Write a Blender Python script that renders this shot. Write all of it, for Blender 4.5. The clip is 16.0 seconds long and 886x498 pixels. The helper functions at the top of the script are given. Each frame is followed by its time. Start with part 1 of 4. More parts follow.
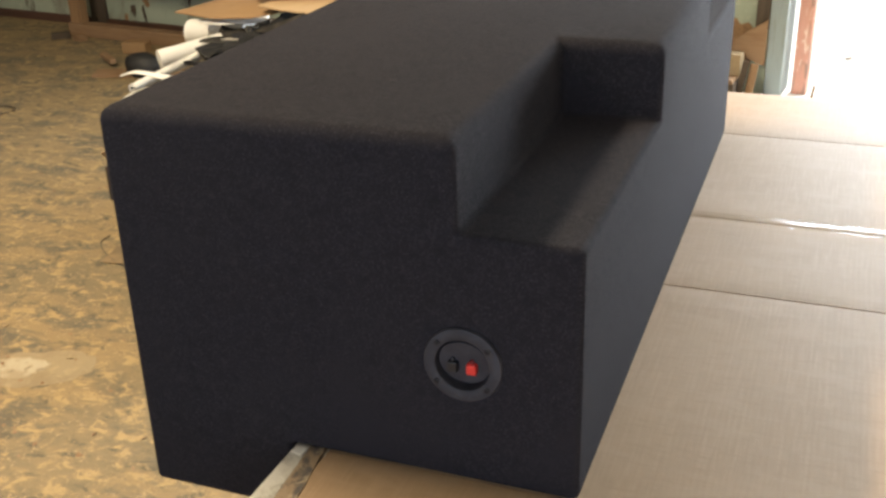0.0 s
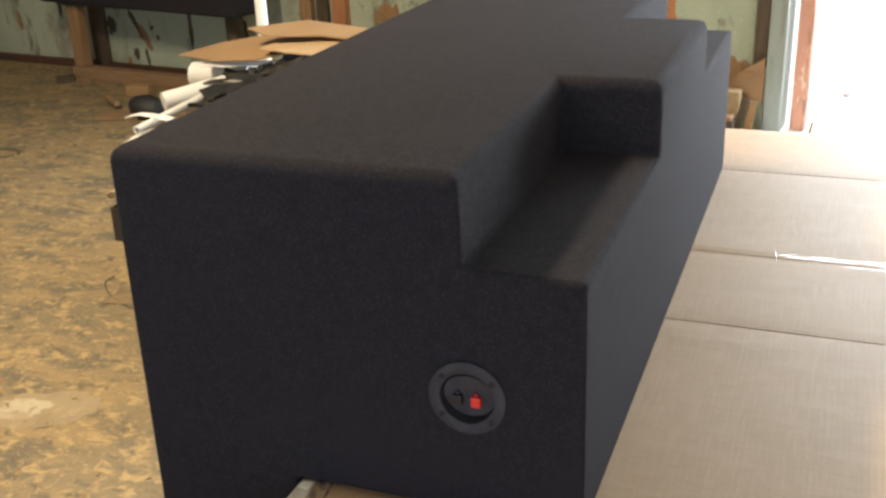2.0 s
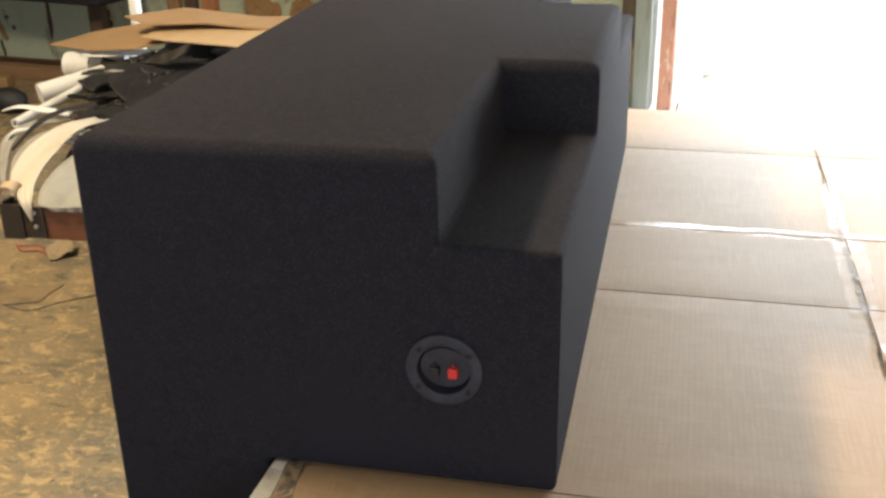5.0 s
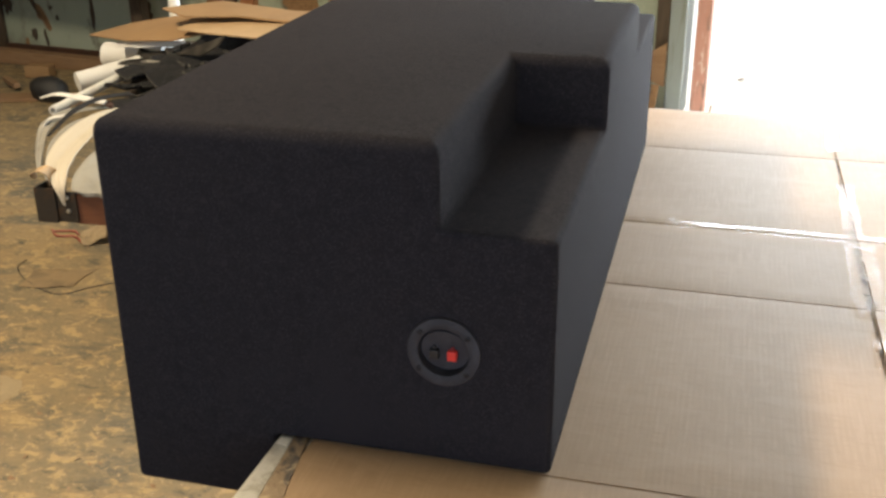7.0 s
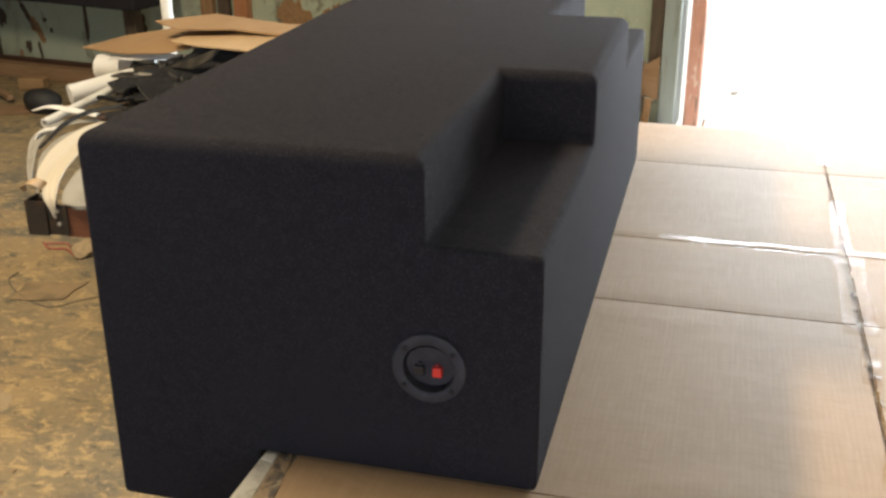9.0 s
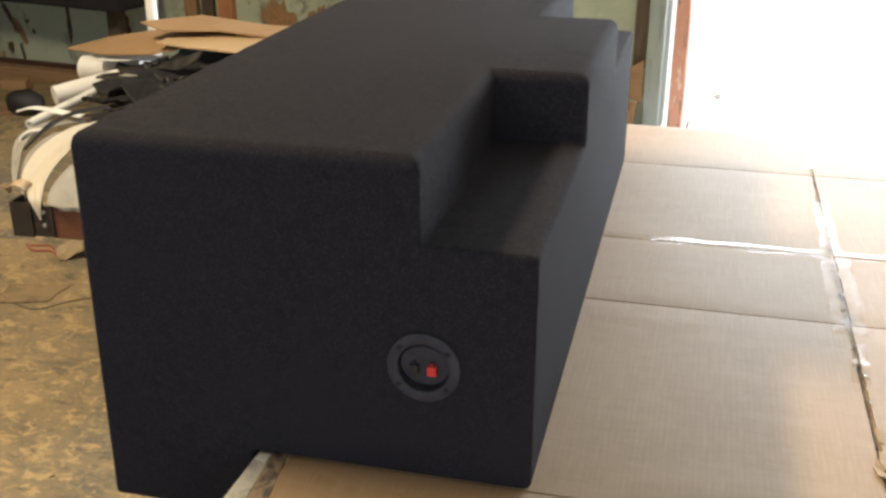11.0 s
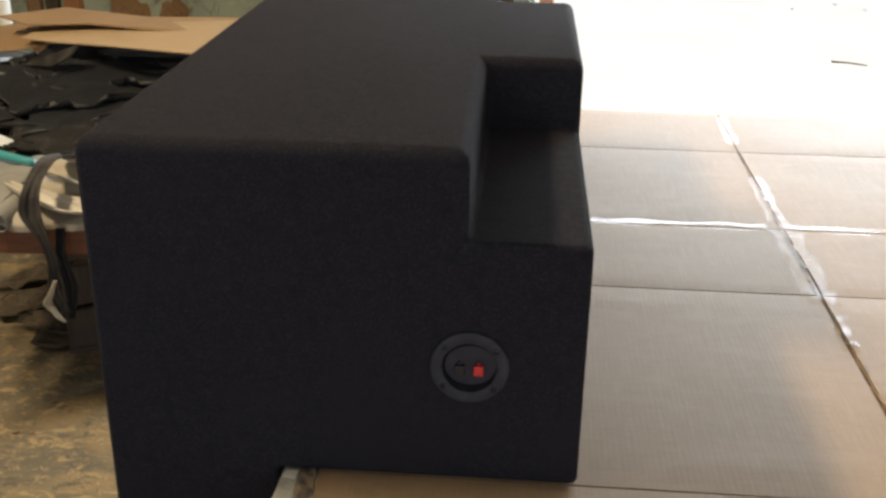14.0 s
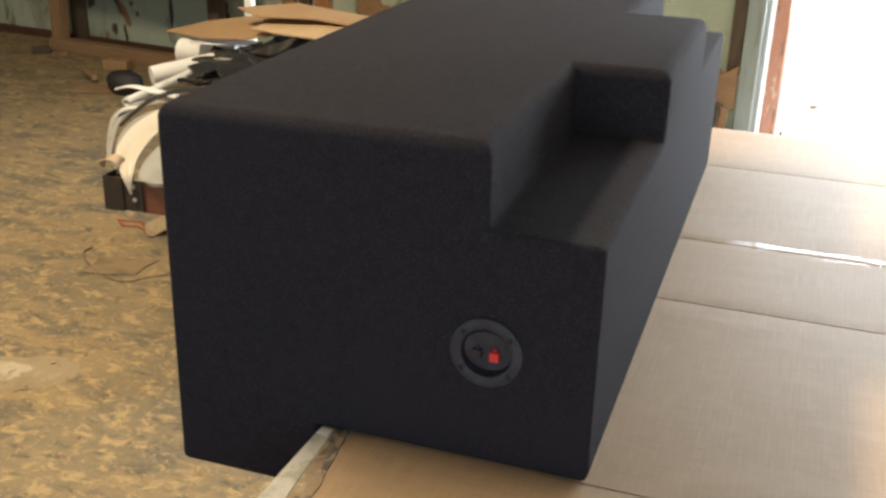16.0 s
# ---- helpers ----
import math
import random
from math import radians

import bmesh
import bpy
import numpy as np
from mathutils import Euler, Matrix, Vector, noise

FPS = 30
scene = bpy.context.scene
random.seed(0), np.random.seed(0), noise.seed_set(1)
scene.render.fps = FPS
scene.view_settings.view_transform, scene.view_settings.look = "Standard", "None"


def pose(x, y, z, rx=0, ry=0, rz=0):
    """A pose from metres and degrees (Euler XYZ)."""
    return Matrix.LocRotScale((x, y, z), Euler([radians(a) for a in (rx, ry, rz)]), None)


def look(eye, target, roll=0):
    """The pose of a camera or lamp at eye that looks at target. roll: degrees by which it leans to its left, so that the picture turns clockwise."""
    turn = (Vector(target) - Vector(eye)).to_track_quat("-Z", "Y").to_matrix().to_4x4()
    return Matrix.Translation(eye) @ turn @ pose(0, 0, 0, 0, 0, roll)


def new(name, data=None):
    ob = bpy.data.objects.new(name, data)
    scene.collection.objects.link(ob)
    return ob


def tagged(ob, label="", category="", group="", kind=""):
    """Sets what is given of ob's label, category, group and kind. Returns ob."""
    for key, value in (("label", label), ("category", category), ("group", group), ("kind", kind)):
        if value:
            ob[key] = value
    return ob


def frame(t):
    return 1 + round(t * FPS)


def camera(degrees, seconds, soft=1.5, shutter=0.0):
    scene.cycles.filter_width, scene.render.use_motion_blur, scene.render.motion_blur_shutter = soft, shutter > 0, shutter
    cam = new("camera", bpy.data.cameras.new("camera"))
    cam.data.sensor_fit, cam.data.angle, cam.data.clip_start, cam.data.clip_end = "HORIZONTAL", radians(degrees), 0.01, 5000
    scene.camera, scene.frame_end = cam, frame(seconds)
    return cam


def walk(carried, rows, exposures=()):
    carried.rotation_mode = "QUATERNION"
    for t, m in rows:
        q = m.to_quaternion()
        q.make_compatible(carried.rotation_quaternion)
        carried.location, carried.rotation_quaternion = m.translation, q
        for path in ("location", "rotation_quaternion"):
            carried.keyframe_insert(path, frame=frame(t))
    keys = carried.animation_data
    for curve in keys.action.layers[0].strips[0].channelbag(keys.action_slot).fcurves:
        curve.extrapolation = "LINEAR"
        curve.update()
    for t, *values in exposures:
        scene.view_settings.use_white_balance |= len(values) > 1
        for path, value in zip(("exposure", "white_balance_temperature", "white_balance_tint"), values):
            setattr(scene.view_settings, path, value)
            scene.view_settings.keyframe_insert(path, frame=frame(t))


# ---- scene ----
cam = camera(45.9, 16.0, 2.8, 0.5)
PATH = [
    (0, (0.696, -0.83, 0.671), (0.038, 0.862, -0.167), -1.8),
    (0.5, (0.7, -0.827, 0.673), (0.033, 0.873, -0.143), -2.3),
    (1, (0.702, -0.828, 0.673), (0.022, 0.874, -0.129), -2.7),
    (1.5, (0.7, -0.836, 0.672), (0.023, 0.884, -0.092), -2.5),
    (2, (0.701, -0.848, 0.675), (0.031, 0.872, -0.095), -2.3),
    (2.5, (0.695, -0.854, 0.673), (0.032, 0.866, -0.103), -1.9),
    (3, (0.633, -0.868, 0.676), (0.073, 0.873, -0.133), -0.8),
    (3.5, (0.57, -0.889, 0.674), (0.128, 0.867, -0.176), 0.1),
    (4, (0.544, -0.915, 0.692), (0.152, 0.859, -0.144), -0.5),
    (4.5, (0.573, -0.913, 0.684), (0.174, 0.875, -0.119), -0.9),
    (7, (0.647, -0.942, 0.683), (0.166, 0.827, -0.117), -0.5),
    (7.5, (0.649, -0.937, 0.687), (0.161, 0.835, -0.102), -0.4),
    (8, (0.651, -0.935, 0.687), (0.163, 0.839, -0.097), -0.4),
    (8.5, (0.656, -0.932, 0.687), (0.176, 0.848, -0.09), -0.4),
    (9, (0.656, -0.935, 0.685), (0.181, 0.846, -0.094), -0.3),
    (9.5, (0.648, -0.935, 0.683), (0.168, 0.842, -0.099), -0.2),
    (10, (0.644, -0.941, 0.683), (0.187, 0.848, -0.086), 0.1),
    (12.5, (0.647, -0.942, 0.68), (0.208, 0.84, -0.115), -0.0),
    (13, (0.63, -0.934, 0.672), (0.191, 0.843, -0.135), 1.2),
    (13.5, (0.5, -0.934, 0.676), (0.235, 0.881, -0.12), 1.3),
    (14, (0.434, -0.936, 0.674), (0.295, 0.895, -0.12), 0.8),
    (14.5, (0.454, -0.936, 0.676), (0.341, 0.882, -0.15), 2.3),
    (15, (0.572, -0.951, 0.675), (0.194, 0.852, -0.101), 1.2),
    (15.5, (0.652, -0.95, 0.67), (0.102, 0.804, -0.118), 1.5),
    (16, (0.663, -0.951, 0.674), (0.069, 0.792, -0.104), 1.4),
]
EXPOSURES = [(0.0, 0.45), (2.5, 0.45), (3.5, 0.52), (4.5, 0.4), (7.0, 0.14), (10.0, 0.14), (12.5, 0.14), (13.0, 0.13), (13.5, -0.14), (14.0, -0.36), (14.6, -0.36), (15.0, -0.26), (15.5, -0.08), (16.0, 0.2)]
walk(cam, [(t, look(eye, target, roll)) for t, eye, target, roll in PATH], EXPOSURES)

# ---- world, sun and large lights ----
FLOOR = -0.92          # the bench top is z = 0
WALL_Y = 4.95
CEIL = 2.70
DOOR_R, DOOR_T = 3.5, 1.50

world = bpy.data.worlds.new("world")
scene.world = world
world.use_nodes = True
wn = world.node_tree.nodes
sky = wn.new("ShaderNodeTexSky")
sky.sky_type, sky.sun_disc = "NISHITA", False
sky.sun_elevation, sky.sun_rotation = radians(63), radians(23)
world.node_tree.links.new(sky.outputs[0], wn["Background"].inputs[0])
wn["Background"].inputs[1].default_value = 0.12


def lamp(name, kind, m, power, color, size=(1, 1)):
    data = bpy.data.lights.new(name, kind)
    data.energy, data.color = power, color
    if kind == "AREA":
        data.shape, data.size, data.size_y = "RECTANGLE", size[0], size[1]
    ob = new(name, data)
    ob.matrix_world = m
    return ob


sun = lamp("sun", "SUN", look((3.2, 11.4, 10.5), (0.9, 6, -0.9)), 5.0, (1.0, 0.95, 0.87))
sun.data.angle = radians(0.5)
# sky light of the big doorway, in the upper part of its opening
lamp("doorway_skylight", "AREA", look((1.17, 4.70, 0.62), (1.17, 0, 0.35)), 168, (0.90, 0.95, 1.0), (1.3, 1.65))
lamp("doorway_skylight", "AREA", look((2.62, 4.56, 0.55), (2.62, 0, 0.3)), 295, (0.85, 0.93, 1.0), (1.6, 1.6))
# unseen warm source over the floor beside the bench, inferred from shadows; roof opening added
lamp("unseen_warm_lamp", "AREA", look((-2.0, 0.55, CEIL - 0.03), (-1.3, 0.55, FLOOR)), 170, (1.0, 0.81, 0.55), (1.1, 0.34))


# cool fill lamp added behind the camera for the box front; its opening is unseen
lamp("front_fill", "AREA", look((0.5, -4.12, 0.35), (0.5, 0, 0.2)), 50, (0.64, 0.77, 1.0), (3.0, 1.2))


# ---- materials ----
def material(name, base, rough=0.8, metal=0.0, layers=(), bump=None, sheen=0.0, spec=0.5, coat=0.0, vary=0.0):
    """layers: (scale, colour, low, high, (stretch x, y, z)); bump: (scale, strength)."""
    m = bpy.data.materials.new(name)
    m.use_nodes = True
    nodes, links = m.node_tree.nodes, m.node_tree.links
    bsdf = nodes["Principled BSDF"]
    bsdf.inputs["Roughness"].default_value = rough
    bsdf.inputs["Metallic"].default_value = metal
    bsdf.inputs["Specular IOR Level"].default_value = spec
    bsdf.inputs["Sheen Weight"].default_value = sheen
    bsdf.inputs["Coat Weight"].default_value = coat
    coords = nodes.new("ShaderNodeTexCoord")
    colour = nodes.new("ShaderNodeRGB")
    colour.outputs[0].default_value = (*base, 1)
    out = colour.outputs[0]
    for scale, tint, low, high, stretch in layers:
        mapping = nodes.new("ShaderNodeMapping")
        mapping.inputs["Scale"].default_value = stretch
        links.new(coords.outputs["Object"], mapping.inputs[0])
        tex = nodes.new("ShaderNodeTexNoise")
        tex.inputs["Scale"].default_value, tex.inputs["Detail"].default_value = scale, 8
        tex.inputs["Roughness"].default_value, tex.inputs["Distortion"].default_value = 0.62, 0.5
        links.new(mapping.outputs[0], tex.inputs["Vector"])
        ramp = nodes.new("ShaderNodeMapRange")
        ramp.interpolation_type = "SMOOTHSTEP"
        ramp.inputs["From Min"].default_value, ramp.inputs["From Max"].default_value = low, high
        links.new(tex.outputs["Fac"], ramp.inputs["Value"])
        mix = nodes.new("ShaderNodeMix")
        mix.data_type = "RGBA"
        links.new(ramp.outputs[0], mix.inputs[0])
        links.new(out, mix.inputs[6])
        mix.inputs[7].default_value = (*tint, 1)
        out = mix.outputs[2]
    if vary:
        info = nodes.new("ShaderNodeObjectInfo")
        spread = nodes.new("ShaderNodeMapRange")
        spread.inputs["To Min"].default_value, spread.inputs["To Max"].default_value = 1 - vary, 1 + vary
        links.new(info.outputs["Random"], spread.inputs["Value"])
        hsv = nodes.new("ShaderNodeHueSaturation")
        links.new(spread.outputs[0], hsv.inputs["Value"])
        links.new(out, hsv.inputs["Color"])
        out = hsv.outputs[0]
    links.new(out, bsdf.inputs["Base Color"])
    if bump:
        tex = nodes.new("ShaderNodeTexNoise")
        tex.inputs["Scale"].default_value, tex.inputs["Detail"].default_value = bump[0], 6
        links.new(coords.outputs["Object"], tex.inputs["Vector"])
        node = nodes.new("ShaderNodeBump")
        node.inputs["Strength"].default_value, node.inputs["Distance"].default_value = bump[1], 0.01
        links.new(tex.outputs["Fac"], node.inputs["Height"])
        links.new(node.outputs[0], bsdf.inputs["Normal"])
    return m


ONE = (1, 1, 1)
CARPET = material("black_carpet", (0.0245, 0.0230, 0.0280), 0.95, sheen=0.008, spec=0.05, bump=(700, 0.4),
                  layers=((380, (0.0465, 0.0440, 0.0515), 0.46, 0.70, ONE), (150, (0.0375, 0.0352, 0.0415), 0.5, 0.72, ONE), (75, (0.0225, 0.0212, 0.0258), 0.48, 0.72, ONE), (6, (0.0305, 0.0287, 0.0342), 0.45, 0.75, ONE)))
SCRAP_CARPET = material("dusty_black_carpet", (0.014, 0.014, 0.0155), 0.95, sheen=0.06, spec=0.10, bump=(400, 0.4),
                        layers=((14, (0.020, 0.0195, 0.019), 0.5, 0.8, ONE), (160, (0.02, 0.02, 0.02), 0.5, 0.8, ONE)))
CUT_EDGE = material("pale_carpet_backing", (0.050, 0.048, 0.043), 0.9, bump=(200, 0.5), layers=((18, (0.095, 0.090, 0.080), 0.46, 0.66, ONE),))
GREY_FELT = material("grey_felt", (0.026, 0.024, 0.022), 0.95, sheen=0.0, spec=0.08, bump=(200, 0.5),
                     layers=((12, (0.055, 0.050, 0.044), 0.45, 0.7, ONE),))
CUP_PLASTIC = material("grey_black_plastic", (0.037, 0.037, 0.045), 0.6, spec=0.26, bump=(300, 0.08), layers=((40, (0.052, 0.052, 0.063), 0.4, 0.7, ONE),))
BLACK_PLASTIC = material("black_plastic", (0.012, 0.012, 0.014), 0.4)
RED_PLASTIC = material("red_plastic", (0.75, 0.04, 0.03), 0.4, layers=((60, (0.6, 0.03, 0.025), 0.4, 0.8, ONE),))
DULL_RED = material("dark_red_plastic", (0.28, 0.02, 0.018), 0.5)
SCREW = material("dark_screw", (0.02, 0.02, 0.022), 0.45, metal=0.6)
KRAFT = material("kraft_board", (0.405, 0.278, 0.165), 0.60, spec=0.36, vary=0.03,
                 layers=((5, (0.37, 0.252, 0.148), 0.4, 0.75, ONE), (260, (0.432, 0.299, 0.182), 0.44, 0.64, (1, 0.05, 1)), (190, (0.378, 0.257, 0.151), 0.48, 0.68, (0.16, 1, 1)), (30, (0.425, 0.296, 0.182), 0.48, 0.70, (0.3, 1, 1))))


def corrugate(m, pitch):
    """Faint flutes of corrugated board, running along y."""
    nodes, links = m.node_tree.nodes, m.node_tree.links
    coords, wave, bump, bump2, tex, mapping = (nodes.new("ShaderNode" + k) for k in ("TexCoord", "TexWave", "Bump", "Bump", "TexNoise", "Mapping"))
    wave.wave_type, wave.bands_direction = "BANDS", "X"
    wave.inputs["Scale"].default_value = 2 * math.pi / pitch / 20
    wave.inputs["Distortion"].default_value, wave.inputs["Detail Scale"].default_value = 1.2, 3
    bump.inputs["Strength"].default_value, bump.inputs["Distance"].default_value = 0.06, 0.001
    mapping.inputs["Scale"].default_value = (1, 0.05, 1)
    tex.inputs["Scale"].default_value, tex.inputs["Detail"].default_value = 110, 5
    bump2.inputs["Strength"].default_value, bump2.inputs["Distance"].default_value = 0.012, 0.002
    links.new(coords.outputs["Object"], wave.inputs["Vector"])
    links.new(coords.outputs["Object"], mapping.inputs[0])
    links.new(mapping.outputs[0], tex.inputs["Vector"])
    links.new(wave.outputs["Fac"], bump.inputs["Height"])
    links.new(tex.outputs["Fac"], bump2.inputs["Height"])
    links.new(bump.outputs[0], bump2.inputs["Normal"])
    links.new(bump2.outputs[0], nodes["Principled BSDF"].inputs["Normal"])


corrugate(KRAFT, 0.007)
KRAFT_DARK = material("brown_card", (0.33, 0.205, 0.10), 0.75, vary=0.08, bump=(60, 0.15),
                      layers=((5, (0.27, 0.165, 0.08), 0.4, 0.75, ONE),))
KRAFT_PALE = material("pale_card", (0.43, 0.30, 0.17), 0.75, bump=(60, 0.15), layers=((6, (0.36, 0.25, 0.14), 0.4, 0.75, ONE),))
SCUFF = material("torn_scuffed_board", (0.30, 0.22, 0.14), 0.7, bump=(60, 0.5),
                 layers=((38, (0.10, 0.085, 0.075), 0.5, 0.6, (1, 0.6, 1)), (24, (0.5, 0.40, 0.26), 0.55, 0.65, ONE)))
LAMINATE = material("white_laminate", (0.72, 0.70, 0.62), 0.5, bump=(60, 0.15), layers=((25, (0.5, 0.47, 0.38), 0.52, 0.75, ONE),))
WORN_EDGE = material("worn_laminate", (0.50, 0.49, 0.44), 0.65, bump=(70, 0.4), layers=((45, (0.34, 0.32, 0.27), 0.45, 0.65, ONE), (12, (0.58, 0.57, 0.52), 0.5, 0.7, ONE)))
STEEL = material("dark_steel", (0.06, 0.052, 0.045), 0.55, metal=0.7, layers=((25, (0.11, 0.07, 0.045), 0.5, 0.7, ONE),), bump=(60, 0.2))
BOLT = material("zinc_bolt", (0.5, 0.48, 0.42), 0.4, metal=0.9)
RAIL_WOOD = material("red_brown_wood", (0.17, 0.062, 0.028), 0.6, bump=(40, 0.25),
                     layers=((9, (0.11, 0.04, 0.02), 0.42, 0.7, (1, 8, 8)), (3, (0.22, 0.09, 0.045), 0.5, 0.8, ONE)))
DARK_RED_WOOD = material("dark_red_wood", (0.085, 0.040, 0.026), 0.8, bump=(40, 0.25), layers=((6, (0.05, 0.028, 0.02), 0.42, 0.7, (1, 4, 4)),))
WOOD = material("weathered_wood", (0.30, 0.18, 0.09), 0.8, bump=(50, 0.3),
                layers=((7, (0.20, 0.115, 0.06), 0.42, 0.7, (6, 6, 0.7)), (3, (0.36, 0.24, 0.13), 0.5, 0.8, ONE)))
ORANGE_WOOD = material("orange_wood", (0.42, 0.19, 0.09), 0.75, bump=(50, 0.25),
                       layers=((7, (0.32, 0.13, 0.06), 0.42, 0.7, (6, 6, 0.7)),))
DARK_WOOD = material("dark_wood", (0.085, 0.062, 0.042), 0.85, bump=(50, 0.3), layers=((8, (0.05, 0.036, 0.026), 0.42, 0.7, (5, 5, 0.8)),))
PLANK_WOOD = material("old_plank_wood", (0.28, 0.175, 0.098), 0.85, bump=(50, 0.3), layers=((7, (0.23, 0.135, 0.07), 0.42, 0.7, (0.8, 6, 6)),))
GREEN_WALL = material("faded_green_paint", (0.40, 0.46, 0.37), 0.75, bump=(25, 0.2),
                      layers=((1.6, (0.33, 0.385, 0.305), 0.42, 0.72, (1, 1, 0.5)), (3.2, (0.24, 0.24, 0.185), 0.52, 0.70, (1, 1, 0.5)), (7, (0.15, 0.14, 0.105), 0.57, 0.70, (1, 1, 0.45)),
                              (30, (0.47, 0.50, 0.41), 0.55, 0.75, ONE)))
GREY_GREEN = material("grey_green_paint", (0.26, 0.305, 0.305), 0.6, bump=(30, 0.15), layers=((6, (0.18, 0.20, 0.17), 0.5, 0.75, (4, 4, 0.6)),))
RUST_RED = material("rusty_red_paint", (0.52, 0.27, 0.21), 0.75, bump=(40, 0.4), layers=((9, (0.26, 0.17, 0.14), 0.52, 0.62, (5, 5, 0.7)), (14, (0.66, 0.50, 0.42), 0.55, 0.62, (4, 4, 1))))
PLAIN_WALL = material("grey_plaster", (0.42, 0.40, 0.34), 0.85, bump=(20, 0.2), layers=((1.5, (0.33, 0.31, 0.26), 0.4, 0.7, ONE),))
CEILING = material("ceiling_boards", (0.40, 0.36, 0.29), 0.85, bump=(20, 0.2), layers=((2, (0.30, 0.26, 0.20), 0.4, 0.7, ONE),))
FLOOR_MAT = material("sawdust_on_concrete", (0.292, 0.217, 0.121), 0.92, spec=0.2, bump=(55, 0.5),
                     layers=((1.3, (0.205, 0.166, 0.106), 0.44, 0.60, ONE), (4.5, (0.150, 0.130, 0.096), 0.475, 0.63, (0.65, 1.5, 1)),
                             (13, (0.135, 0.116, 0.082), 0.53, 0.66, (0.8, 1.3, 1)), (20, (0.40, 0.292, 0.150), 0.50, 0.66, (0.85, 1.2, 1)),
                             (55, (0.40, 0.30, 0.175), 0.55, 0.70, ONE), (75, (0.14, 0.12, 0.09), 0.57, 0.72, ONE)))
DUSTY_PAPER = material("dusty_brown_paper", (0.25, 0.18, 0.10), 0.9, bump=(40, 0.3), layers=((9, (0.17, 0.125, 0.075), 0.42, 0.65, ONE),))
DUSTY_CREAM = material("dusty_tan_paper", (0.33, 0.25, 0.15), 0.9, bump=(40, 0.3), layers=((12, (0.25, 0.19, 0.115), 0.42, 0.65, ONE),))
RAG = material("dusty_brown_rag", (0.095, 0.072, 0.046), 0.95, bump=(120, 0.5), layers=((14, (0.17, 0.127, 0.076), 0.48, 0.68, ONE), (60, (0.035, 0.027, 0.02), 0.5, 0.7, ONE)))
DUST_RING = material("pale_dust_ring", (0.31, 0.245, 0.150), 0.9, bump=(40, 0.3), layers=((7, (0.26, 0.200, 0.120), 0.42, 0.62, ONE), (26, (0.36, 0.28, 0.165), 0.52, 0.66, ONE)))
STAIN = material("pale_plaster_stain", (0.43, 0.37, 0.265), 0.9, bump=(40, 0.3), layers=((9, (0.34, 0.275, 0.18), 0.42, 0.60, ONE), (30, (0.26, 0.21, 0.135), 0.54, 0.64, ONE)))
YARD = material("sunlit_concrete", (0.80, 0.78, 0.74), 0.9, layers=((2, (0.74, 0.72, 0.68), 0.4, 0.7, ONE),), bump=(30, 0.15))
PAPER = material("white_paper", (0.60, 0.60, 0.58), 0.6, layers=((8, (0.52, 0.50, 0.46), 0.5, 0.8, ONE),), bump=(20, 0.08))
VINYL = material("cream_vinyl", (0.48, 0.43, 0.345), 0.5, layers=((9, (0.41, 0.36, 0.28), 0.52, 0.8, ONE),), bump=(60, 0.1))
CREAM = material("cream_cloth_sheet", (0.38, 0.33, 0.25), 0.7, layers=((7, (0.30, 0.25, 0.17), 0.45, 0.8, ONE),), bump=(60, 0.15))
BACKING = material("grey_white_backing", (0.26, 0.25, 0.22), 0.7, layers=((9, (0.20, 0.185, 0.155), 0.45, 0.75, ONE),), bump=(30, 0.2))
TEAL = material("teal_plastic", (0.05, 0.28, 0.28), 0.45)
RED_WIRE = material("red_wire", (0.30, 0.085, 0.06), 0.5)
STRAP = material("dusty_grey_brown_felt", (0.052, 0.044, 0.036), 0.92, bump=(120, 0.4), layers=((16, (0.028, 0.024, 0.021), 0.45, 0.65, ONE),))
RED_CLOTH = material("dull_red_cloth", (0.065, 0.036, 0.033), 0.85, bump=(80, 0.3))
DARK_CABLE = material("dark_cable", (0.09, 0.07, 0.05), 0.7)
LEAF = material("dry_leaf", (0.16, 0.10, 0.05), 0.8, layers=((30, (0.09, 0.06, 0.03), 0.4, 0.7, ONE),))
WHITE_PAINT = material("white_paint", (0.78, 0.78, 0.74), 0.5, bump=(30, 0.1), layers=((10, (0.55, 0.54, 0.48), 0.55, 0.75, (3, 3, 0.7)),))
BLACK_RUBBER = material("black_rubber", (0.016, 0.016, 0.017), 0.6, bump=(60, 0.2))


